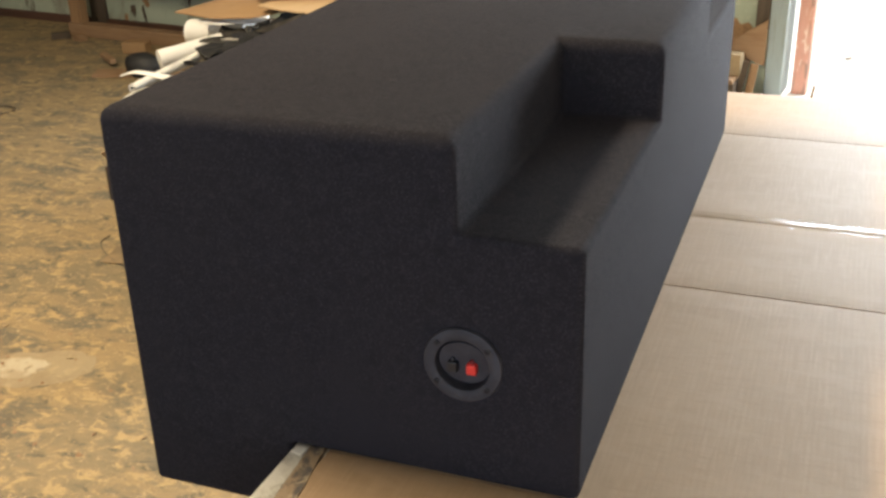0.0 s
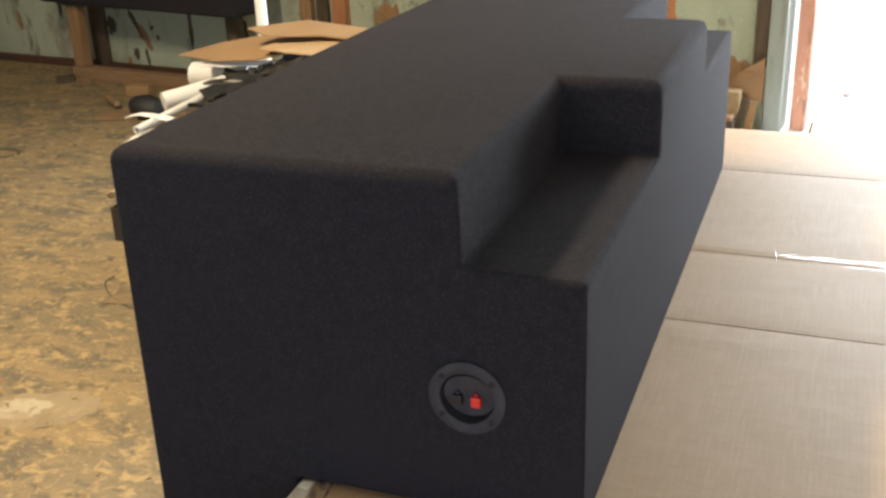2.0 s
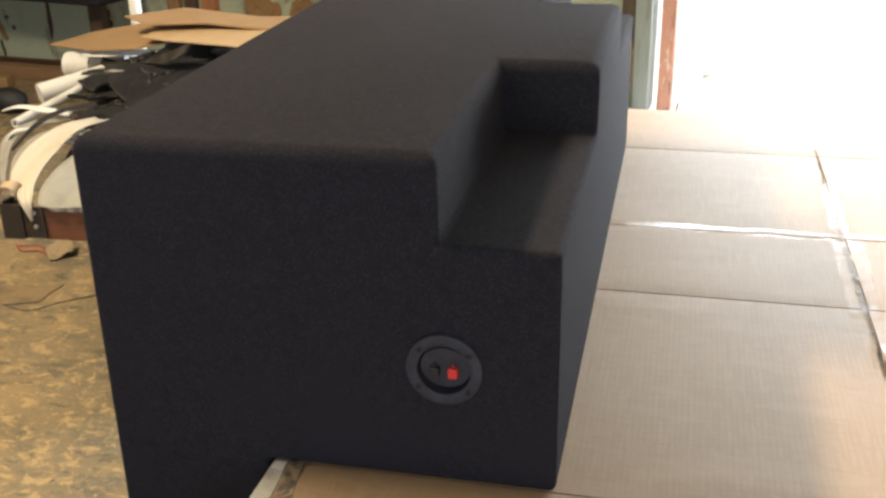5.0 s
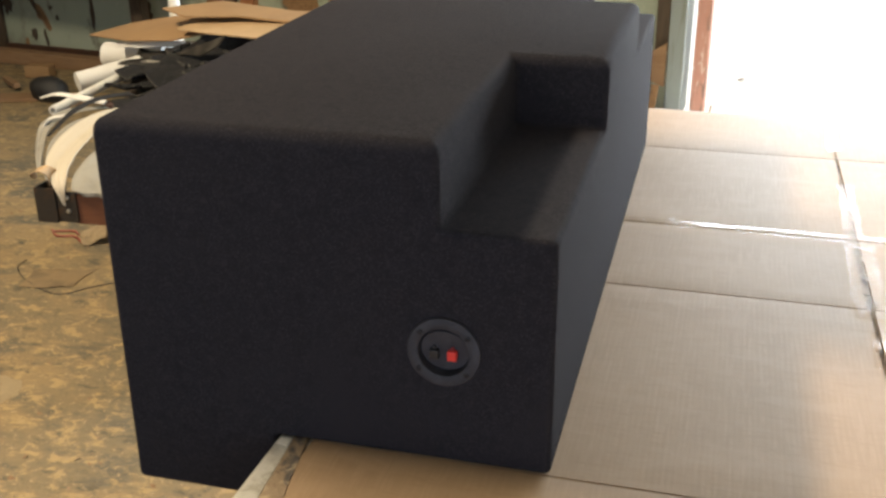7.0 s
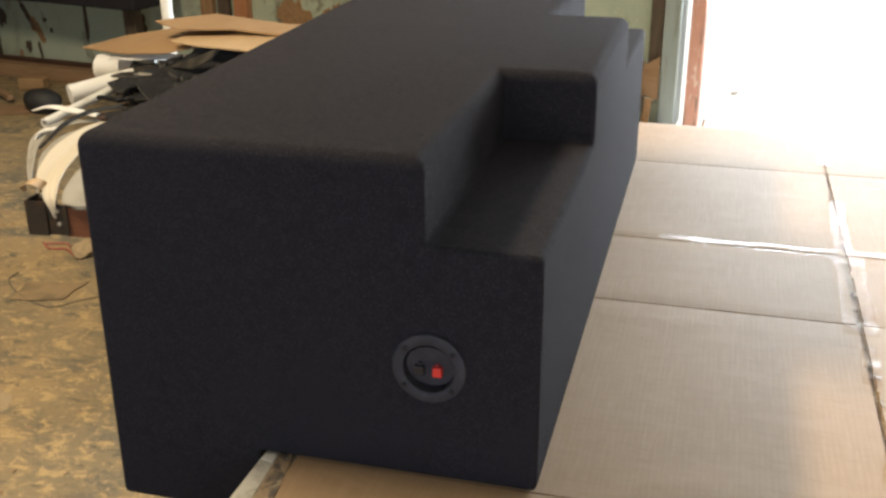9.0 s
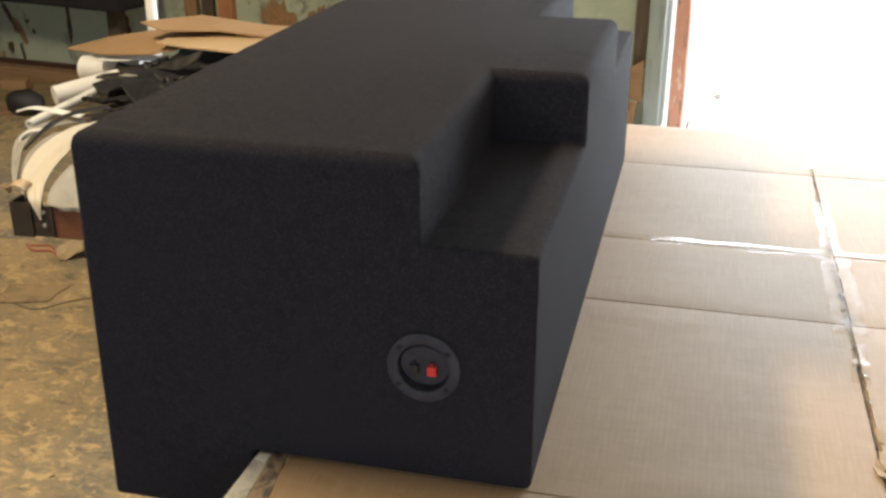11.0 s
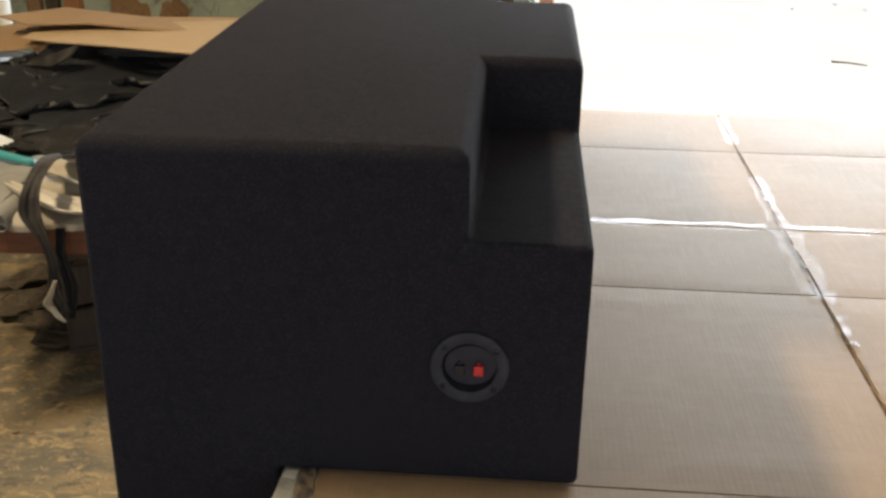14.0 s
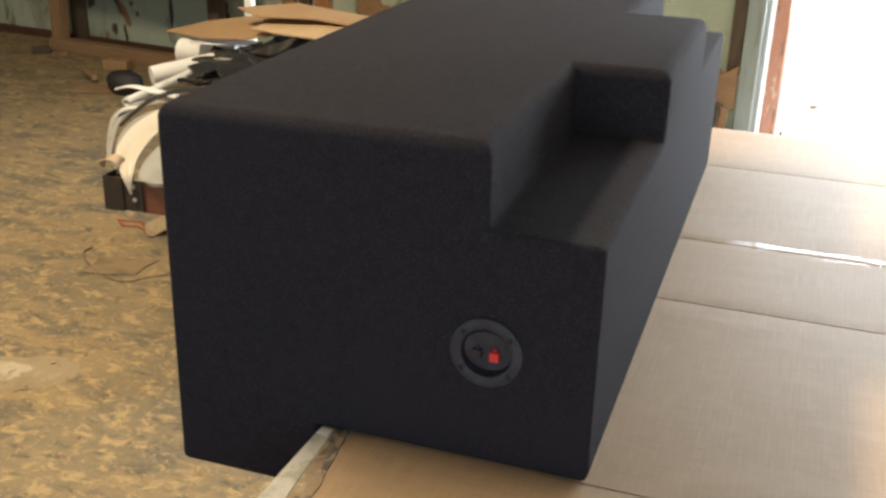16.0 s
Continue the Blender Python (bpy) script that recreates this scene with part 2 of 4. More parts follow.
def tape_material(name, share):
    """Clear packing tape: a thin glossy film that lets the board show through."""
    m = bpy.data.materials.new(name)
    m.use_nodes = True
    nodes, links = m.node_tree.nodes, m.node_tree.links
    nodes.remove(nodes["Principled BSDF"])
    gloss, clear, mix = nodes.new("ShaderNodeBsdfGlossy"), nodes.new("ShaderNodeBsdfTransparent"), nodes.new("ShaderNodeMixShader")
    gloss.inputs["Roughness"].default_value = 0.10
    clear.inputs[0].default_value = (0.95, 0.92, 0.87, 1)
    mix.inputs[0].default_value = share
    coords, mapping, tex, node = (nodes.new("ShaderNode" + k) for k in ("TexCoord", "Mapping", "TexNoise", "Bump"))
    mapping.inputs["Scale"].default_value = (0.5, 1, 1)
    tex.inputs["Scale"].default_value, tex.inputs["Detail"].default_value = 24, 6
    node.inputs["Strength"].default_value, node.inputs["Distance"].default_value = 0.6, 0.008
    links.new(coords.outputs["Object"], mapping.inputs[0])
    links.new(mapping.outputs[0], tex.inputs["Vector"])
    links.new(tex.outputs["Fac"], node.inputs["Height"])
    links.new(node.outputs[0], gloss.inputs["Normal"])
    links.new(clear.outputs[0], mix.inputs[1])
    links.new(gloss.outputs[0], mix.inputs[2])
    links.new(mix.outputs[0], nodes["Material Output"].inputs[0])
    return m


TAPE, OLD_TAPE = tape_material("clear_tape", 0.082), tape_material("flat_clear_tape", 0.055)


# ---- builders ----
def part(name, bm, mat, parent=None, label="", smooth=False):
    """Links a bmesh as one mesh object, under a thing or a part where one is given."""
    mesh = bpy.data.meshes.new(name)
    bmesh.ops.recalc_face_normals(bm, faces=bm.faces)
    for f in bm.faces:
        f.smooth = smooth
    bm.to_mesh(mesh)
    bm.free()
    mesh.materials.append(mat)
    ob = new(name, mesh)
    if parent:
        ob.parent = parent
    if label:
        tagged(ob, label)
    return ob


def thing(name, m, label, category, group="", kind=""):
    ob = new(name)
    ob.empty_display_size = 0.05
    ob.matrix_world = m
    return tagged(ob, label, category, group, kind)


def box(x0, x1, y0, y1, z0, z1, bevel=0.0, bm=None, segments=2):
    own = bmesh.new()
    bmesh.ops.create_cube(own, size=1, matrix=Matrix.Translation(((x0 + x1) / 2, (y0 + y1) / 2, (z0 + z1) / 2)) @ Matrix.Diagonal((x1 - x0, y1 - y0, z1 - z0, 1)))
    if bevel:
        bmesh.ops.bevel(own, geom=list(own.edges), offset=bevel, segments=segments, affect="EDGES", profile=0.5)
    if bm is None:
        return own
    mesh = bpy.data.meshes.new("join")
    own.to_mesh(mesh)
    own.free()
    bm.from_mesh(mesh)
    bpy.data.meshes.remove(mesh)
    return bm


def lathe(profile, steps=48, axis="Z", closed=False):
    """profile: (radius, height) pairs, turned round the axis."""
    bm = bmesh.new()
    rings = []
    for r, h in profile:
        ring = []
        for k in range(steps):
            a = 2 * math.pi * k / steps
            c, s = r * math.cos(a), r * math.sin(a)
            ring.append(bm.verts.new((c, s, h) if axis == "Z" else (c, h, s) if axis == "Y" else (h, c, s)))
        rings.append(ring)
    pairs = list(zip(rings, rings[1:])) + ([(rings[-1], rings[0])] if closed else [])
    for a, b in pairs:
        for k in range(steps):
            j = (k + 1) % steps
            bm.faces.new((a[k], a[j], b[j], b[k]))
    if not closed:
        bm.faces.new(rings[0])
        bm.faces.new(rings[-1])
    return bm


def glide(points, n):
    """A smooth line of n points through the given ones."""
    pts = [Vector(p) for p in points]
    pts = [2 * pts[0] - pts[1]] + pts + [2 * pts[-1] - pts[-2]]
    out = []
    for k in range(n):
        s = k / (n - 1) * (len(pts) - 3)
        i = min(int(s), len(pts) - 4)
        f = s - i
        a, b, c, d = pts[i:i + 4]
        out.append(0.5 * (2 * b + (c - a) * f + (2 * a - 5 * b + 4 * c - d) * f * f + (3 * b - a - 3 * c + d) * f ** 3))
    return out


def tube(points, radius, n=24, steps=10, taper=1.0):
    bm = bmesh.new()
    line = glide(points, n)
    rings = []
    for k, p in enumerate(line):
        d = (line[min(k + 1, n - 1)] - line[max(k - 1, 0)]).normalized()
        side = d.cross(Vector((0.13, 0.21, 1))).normalized()
        up = side.cross(d)
        r = radius * (1 + (taper - 1) * k / (n - 1))
        rings.append([bm.verts.new(p + r * (side * math.cos(2 * math.pi * j / steps) + up * math.sin(2 * math.pi * j / steps))) for j in range(steps)])
    for a, b in zip(rings, rings[1:]):
        for j in range(steps):
            bm.faces.new((a[j], a[(j + 1) % steps], b[(j + 1) % steps], b[j]))
    bm.faces.new(rings[0])
    bm.faces.new(rings[-1])
    return bm


def thicken(bm, thick):
    """Gives a sheet its thickness, below the side that faces up."""
    bmesh.ops.recalc_face_normals(bm, faces=bm.faces)
    bm.normal_update()
    if sum(f.normal.z for f in bm.faces) < 0:
        bmesh.ops.reverse_faces(bm, faces=list(bm.faces))
        bm.normal_update()
    faces = list(bm.faces)
    rim = [e for e in bm.edges if len(e.link_faces) == 1]
    twin = {v: bm.verts.new(v.co - v.normal * thick) for v in list(bm.verts)}
    for f in faces:
        bm.faces.new([twin[v] for v in reversed(f.verts)])
    for e in rim:
        a, b = e.verts
        bm.faces.new((a, b, twin[b], twin[a]))
    return bm


def sheet(width, depth, thick, lift, nu=24, nv=24, ragged=0.0, seed=0):
    """A limp sheet round its own middle; lift(x, y) gives its height."""
    bm = bmesh.new()
    grid = []
    for i in range(nu + 1):
        row = []
        for j in range(nv + 1):
            x, y = (i / nu - 0.5) * width, (j / nv - 0.5) * depth
            edge = max(abs(i / nu - 0.5), abs(j / nv - 0.5)) * 2
            if ragged:
                pull = 1 - ragged * edge ** 4 * (0.5 + noise.noise(Vector((x * 5, y * 5, seed))))
                x, y = x * pull, y * pull
            row.append(bm.verts.new((x, y, lift(x, y))))
        grid.append(row)
    for i in range(nu):
        for j in range(nv):
            bm.faces.new((grid[i][j], grid[i + 1][j], grid[i + 1][j + 1], grid[i][j + 1]))
    return thicken(bm, thick)


def ribbon(points, widths, thick, across=(0, 1, 0), n=28, cup=0.0, wave=0.0):
    """A strip along a smooth line; widths are spread along it."""
    bm = bmesh.new()
    line = glide(points, n)
    rows = []
    across = Vector(across).normalized()
    for k, p in enumerate(line):
        s = k / (n - 1) * (len(widths) - 1)
        i = min(int(s), len(widths) - 2)
        w = widths[i] * (1 - s + i) + widths[i + 1] * (s - i)
        d = (line[min(k + 1, n - 1)] - line[max(k - 1, 0)]).normalized()
        up = across.cross(d).normalized()
        row = []
        for j in range(13):
            f = j / 12 - 0.5
            ripple = wave * (math.sin(f * 15 + s * 0.9) + 0.6 * noise.noise(Vector((f * 6, s * 1.5, widths[0] * 50))))
            row.append(bm.verts.new(p + across * w * f + up * (cup * w * (1 - 4 * f * f) + ripple)))
        rows.append(row)
    for a, b in zip(rows, rows[1:]):
        for j in range(12):
            bm.faces.new((a[j], a[j + 1], b[j + 1], b[j]))
    return thicken(bm, thick)


def slab(outline, z0, z1, bevel=0.0):
    """A flat piece with the given outline of (x, y)."""
    bm = bmesh.new()
    face = bm.faces.new([bm.verts.new((x, y, z0)) for x, y in outline])
    up = bmesh.ops.extrude_face_region(bm, geom=[face])
    for v in up["geom"]:
        if isinstance(v, bmesh.types.BMVert):
            v.co.z = z1
    if bevel:
        bmesh.ops.bevel(bm, geom=list(bm.edges), offset=bevel, segments=2, affect="EDGES")
    return bm


def ragged_outline(rx, ry, seed, n=30, rough=0.6):
    out = []
    for k in range(n):
        a = 2 * math.pi * k / n
        r = 1 + rough * noise.noise(Vector((math.cos(a) * 1.7, math.sin(a) * 1.7, seed * 3.1)))  + rough * 0.5 * noise.noise(Vector((math.cos(a) * 5, math.sin(a) * 5, seed)))
        out.append((rx * r * math.cos(a), ry * r * math.sin(a)))
    return out


# ---- the large structure ----
# the far wall stands a little askew to the bench
ASKEW = Matrix.Translation((0.40, 4.666, 0)) @ pose(0, 0, 0, 0, 0, -6.7) @ Matrix.Translation((-0.43, -WALL_Y, 0))


def askew(ob):
    ob.matrix_world = ASKEW @ ob.matrix_world
    return ob


floor = part("floor", box(-6.6, 4.6, -4.1, 5.65, FLOOR - 0.1, FLOOR), FLOOR_MAT)
tagged(floor, "worn concrete floor strewn with yellow sawdust", "floor", kind="structure")
ground = part("ground", box(-400, 400, -400, 800, FLOOR - 0.25, FLOOR - 0.06), YARD)
tagged(ground, "sunlit pale concrete yard outside the doorway", "ground", kind="structure")

bm = box(-6.75, 0.395, WALL_Y, WALL_Y + 0.14, FLOOR, CEIL)
box(DOOR_R, 4.80, WALL_Y, WALL_Y + 0.14, FLOOR, CEIL, bm=bm)
box(0.395, DOOR_R, WALL_Y, WALL_Y + 0.14, DOOR_T, CEIL, bm=bm)
wall_north = askew(part("wall_north", bm, GREEN_WALL))
tagged(wall_north, "faded green painted wall with torn, dirty patches", "wall", kind="structure")
# unseen wall; its opening is added round the front fill lamp
bm = box(-6.6, -1.02, -4.2, -4.1, FLOOR, CEIL)
box(2.02, 4.6, -4.2, -4.1, FLOOR, CEIL, bm=bm)
box(-1.02, 2.02, -4.2, -4.1, FLOOR, -0.27, bm=bm)
box(-1.02, 2.02, -4.2, -4.1, 0.97, CEIL, bm=bm)
wall_south = tagged(part("wall_south", bm, PLAIN_WALL), "plain grey plaster wall with a wide opening added for the fill lamp", "wall", kind="structure")
wall_west = tagged(part("wall_west", box(-6.7, -6.6, -4.2, 5.75, FLOOR, CEIL), PLAIN_WALL), "plain grey plaster wall", "wall", kind="structure")
wall_east = tagged(part("wall_east", box(4.6, 4.7, -4.2, 5.75, FLOOR, CEIL), PLAIN_WALL), "plain grey plaster wall", "wall", kind="structure")
# the ceiling hole is added to hold the warm lamp, nothing shows it
bm = box(-6.7, -2.18, -4.2, 5.75, CEIL, CEIL + 0.1)
box(-1.82, 4.7, -4.2, 5.75, CEIL, CEIL + 0.1, bm=bm)
box(-2.18, -1.82, -4.2, -0.02, CEIL, CEIL + 0.1, bm=bm)
box(-2.18, -1.82, 1.12, 5.75, CEIL, CEIL + 0.1, bm=bm)
ceiling = tagged(part("ceiling", bm, CEILING), "dull boarded ceiling", "ceiling", kind="structure")

# opaque cover added above the warm lamp to close that hole
lamp_hole_cover = tagged(part("lamp_hole_cover", box(-2.26, -1.74, -0.10, 1.20, CEIL + 0.102, CEIL + 0.106), PAPER), "opaque pale sheet added over the unseen ceiling opening", "roof light", kind="structure")
door_post = part("door_post", box(0.400, 0.488, WALL_Y - 0.05, WALL_Y + 0.16, FLOOR, DOOR_T, 0.006), GREY_GREEN)
tagged(askew(door_post), "grey-green painted post beside the bright doorway", "door frame", kind="structure")
rust_post = part("door_track_post", box(0.527, 0.602, WALL_Y + 0.02, WALL_Y + 0.09, FLOOR + 0.005, DOOR_T, 0.008), RUST_RED)
tagged(askew(rust_post), "rusty red steel post standing in the doorway", "post", kind="structure")
trim = part("baseboard", box(-6.7, -2.45, WALL_Y - 0.028, WALL_Y - 0.001, FLOOR, FLOOR + 0.055, 0.004), DARK_RED_WOOD)
tagged(askew(trim), "dark red-brown baseboard along the green wall", "baseboard", kind="structure")


def stud(name, x0, x1, mat, label, depth=0.06, bottom=FLOOR):
    ob = part(name, box(x0, x1, WALL_Y - depth, WALL_Y - 0.001, bottom, CEIL, 0.005), mat)
    return tagged(askew(ob), label, "wall stud", kind="structure")


stud("wall_stud", -4.235, -4.095, DARK_WOOD, "dark stained wooden stud on the green wall", 0.03)
stud("wall_stud", -2.43, -2.345, WOOD, "weathered brown wooden stud on the green wall", 0.05)
stud("wall_stud", -2.32, -2.235, DARK_WOOD, "dark stained wooden stud on the green wall", 0.03)
stud("wall_stud", -2.185, -2.09, ORANGE_WOOD, "orange-brown wooden stud on the green wall")
stud("wall_stud", 0.330, 0.398, DARK_WOOD, "dark wooden strip beside the door post", 0.04, -0.58)


def torn_patch(x, z, rx, rz, seed, mat, lean=0):
    bm = slab(ragged_outline(rx, rz, seed), 0, 0.006)
    ob = part("torn_patch", bm, mat, wall_north)
    ob.matrix_local = pose(x, WALL_Y - 0.001, z, 90) @ pose(0, 0, 0, 0, 0, lean)
    return ob


for x, z, rx, rz, seed, mat, lean in ((-4.055, -0.605, 0.034, 0.062, 3, DARK_WOOD, 0), (-3.835, -0.575, 0.018, 0.10, 1, DARK_WOOD, 30), (-3.765, -0.665, 0.034, 0.085, 2, WOOD, 32),
                                      (-3.69, -0.603, 0.014, 0.014, 5, DARK_WOOD, 0), (-3.648, -0.67, 0.012, 0.013, 6, DARK_WOOD, 0), (-3.854, -0.792, 0.022, 0.042, 4, DARK_WOOD, 0),
                                      (-3.762, -0.81, 0.012, 0.055, 12, DARK_WOOD, 8), (-3.93, -0.855, 0.016, 0.03, 13, WOOD, 0), (-3.353, -0.607, 0.016, 0.10, 7, DARK_WOOD, 0),
                                      (-4.52, -0.52, 0.012, 0.05, 14, DARK_WOOD, 0), (-4.95, -0.62, 0.020, 0.07, 15, WOOD, 10), (-2.92, -0.60, 0.05, 0.07, 16, DARK_WOOD, 0),
                                      (-1.80, -0.47, 0.10, 0.10, 8, WOOD, 0), (-1.53, -0.47, 0.09, 0.09, 9, WOOD, 0), (-0.12, -0.36, 0.035, 0.20, 10, ORANGE_WOOD, 0), (0.24, -0.66, 0.09, 0.12, 11, WOOD, 0)):
    torn_patch(x, z, rx, rz, seed, mat, lean)

# ---- the bench with its cardboard ----
BOX_W, BOX_L, BOX_H, STEP, LIP, LEG = 0.507, 1.19, 0.370, 0.277, 0.388, 0.186
NEAR, FAR_CUT, DROP = 0.383, 0.80, -0.088

bench = thing("workbench", pose(1.0, 0.45, FLOOR), "long workbench with a white laminate top under flattened cardboard", "workbench")
part("top", box(-0.790, 0.85, -1.05, 1.02, 0.878, 0.9135, 0.002), LAMINATE, bench)
edge = part("edge_strip", slab([(-0.7900, -0.440), (-0.7835, -0.56), (-0.7705, -0.75), (-0.7705, -1.03), (-0.818, -1.03), (-0.811, -0.56), (-0.808, -0.440)], 0.884, 0.9185, 0.0015), WORN_EDGE, bench, "worn grey-white laminate edge strip")
chip = part("peeled_chip", slab([(-0.008, -0.004), (0.008, -0.009), (0.010, 0.004), (-0.004, 0.005)], 0, 0.0015, 0.0004), LAMINATE, edge)
chip.matrix_local = pose(-0.799, -0.460, 0.9200, 8, -6, 0)
for x in (-0.74, 0.78):
    for y in (-0.98, 0.95):
        part("leg", box(x - 0.04, x + 0.04, y - 0.04, y + 0.04, 0, 0.80, 0.004), WOOD, bench)
    part("side_rail", box(x - 0.03, x + 0.03, -1.02, 1.0, 0.80, 0.878, 0.003), WOOD, bench)

card = thing("cardboard_sheet", pose(0, 0, 0), "flattened brown cardboard carton with folds and taped seams", "cardboard")
ROWS_Y = (-0.58, 0.0, 0.507, 0.768, 1.197, 1.488)
SLIT = 0.889
BOARD = 0.0062
for x0, x1, seam in ((0.232, SLIT - 0.0015, True), (SLIT + 0.0015, 1.82, False)):
    for y0, y1 in zip(ROWS_Y, ROWS_Y[1:]):
        bm = bmesh.new()
        nx, ny = 14, 10
        a, b = y0 + (0.0016 if y0 > -0.5 else 0), y1 - (0.0016 if y1 < 1.4 else 0)
        gap = {0.0: 0.003, 0.507: 0.006, 0.768: 0.002}.get(y0, 0.0)
        left, right = (x0, x1 - gap) if seam else (x0 + gap * 0.4, x1)
        top = [[bm.verts.new((left + (right - left) * i / nx, a + (b - a) * j / ny, -BOARD)) for j in range(ny + 1)] for i in range(nx + 1)]
        for i in range(nx):
            for j in range(ny):
                bm.faces.new((top[i][j], top[i + 1][j], top[i + 1][j + 1], top[i][j + 1]))
        for v in bm.verts:
            e = min(v.co.y - a, b - v.co.y)
            v.co.z += 0.0012 * noise.noise(v.co * 5) * min(1, e * 20) - 0.0006 * max(0, 1 - e / 0.004)
        for v in bm.verts:
            v.co.z += BOARD - 0.0003
        thicken(bm, 0.0045)
        part("panel", bm, KRAFT, card)
for x0, x1 in ((0.236, SLIT - 0.006), (SLIT + 0.006, 1.815)):
    part("crease", box(x0, x1, -0.575, 1.485, -0.0064, -0.0022), KRAFT_PALE, card, "pale inner paper in the creases")
# the slit's shade is coloured in with a dark strip
part("slit_shade", box(SLIT - 0.0058, SLIT + 0.0058, -0.575, 1.485, -0.0064, -0.0054), SCUFF, card, "dark strip at the bottom of the slit in place of its shade")
rng = random.Random(7)
for k in range(26):
    y = 0.10 + 1.3 * rng.random()
    shred = slab(ragged_outline(rng.uniform(0.002, 0.006), rng.uniform(0.006, 0.020), k, 10, 0.7), 0, 0.0006)
    ob = part("torn_shred", shred, KRAFT_PALE if k % 3 else SCUFF, card)
    ob.matrix_local = pose(SLIT + rng.uniform(-0.006, 0.006), y, -0.0002 + rng.uniform(0, 0.0012), rng.uniform(-3, 3), rng.uniform(-7, 7), rng.uniform(-12, 12))
outline = [(0.2105, 1.488), (0.2105, 0.0), (0.2170, -0.11), (0.2300, -0.30), (0.2300, -0.575)]
for k in range(24):
    y = -0.575 + 0.026 * k
    outline.append((0.2285 - 0.105 * y + 0.0045 * noise.noise(Vector((0.3, y * 60, 1))), min(y, 0.0)))
outline.append((0.2285, 1.488))
part("scuffed_edge", slab(outline, -0.0064, 0.0005), SCUFF, card, "torn scuffed edge strip of the board")


def tape_strip(x0, y0, x1, y1, width, seed, mat, wrinkle=0.0011, flat=0.0):
    """A film that bulges a little over the fold and wrinkles along its length, but for a flat first stretch."""
    bm = bmesh.new()
    n = 90
    d = Vector((x1 - x0, y1 - y0, 0))
    s = Vector((-d.y, d.x, 0)).normalized()
    rows = []
    for k in range(n + 1):
        p = Vector((x0, y0, 0)) + d * k / n
        ends = 1 + 0.10 * noise.noise(Vector((p.x * 9 + seed, p.y * 9, 2)))
        row = []
        lift = wrinkle * min(1.0, 0.12 + 0.88 * (k / n / flat) ** 2) if flat else wrinkle
        for j in range(9):
            f = j / 8 - 0.5
            z = 0.0012 + lift * math.cos(f * 2 * math.pi) + lift * noise.noise(Vector((p.x * 26 + seed, p.y * 26, f * 5)))
            row.append(bm.verts.new(p + s * width * f * ends + Vector((0, 0, max(0.0009, z)))))
        rows.append(row)
    for a, b in zip(rows, rows[1:]):
        for j in range(8):
            bm.faces.new((a[j], a[j + 1], b[j + 1], b[j]))
    return part("tape", bm, mat, card, "clear glossy packing tape", smooth=True)


tape_strip(0.50, 0.770, 1.80, 0.768, 0.031, 1, TAPE, flat=0.26)
for y0, y1, width, wrinkle in ((0.33, 0.44, 0.024, 0.0010), (0.47, 0.75, 0.046, 0.0002), (0.78, 1.03, 0.030, 0.0009), (1.24, 1.45, 0.024, 0.0005)):
    tape_strip(SLIT - 0.002, y0, SLIT + 0.003, y1, width, y0 * 10, OLD_TAPE, wrinkle)

# ---- the loudspeaker box ----
CUP_X, CUP_Z = 0.392, 0.140


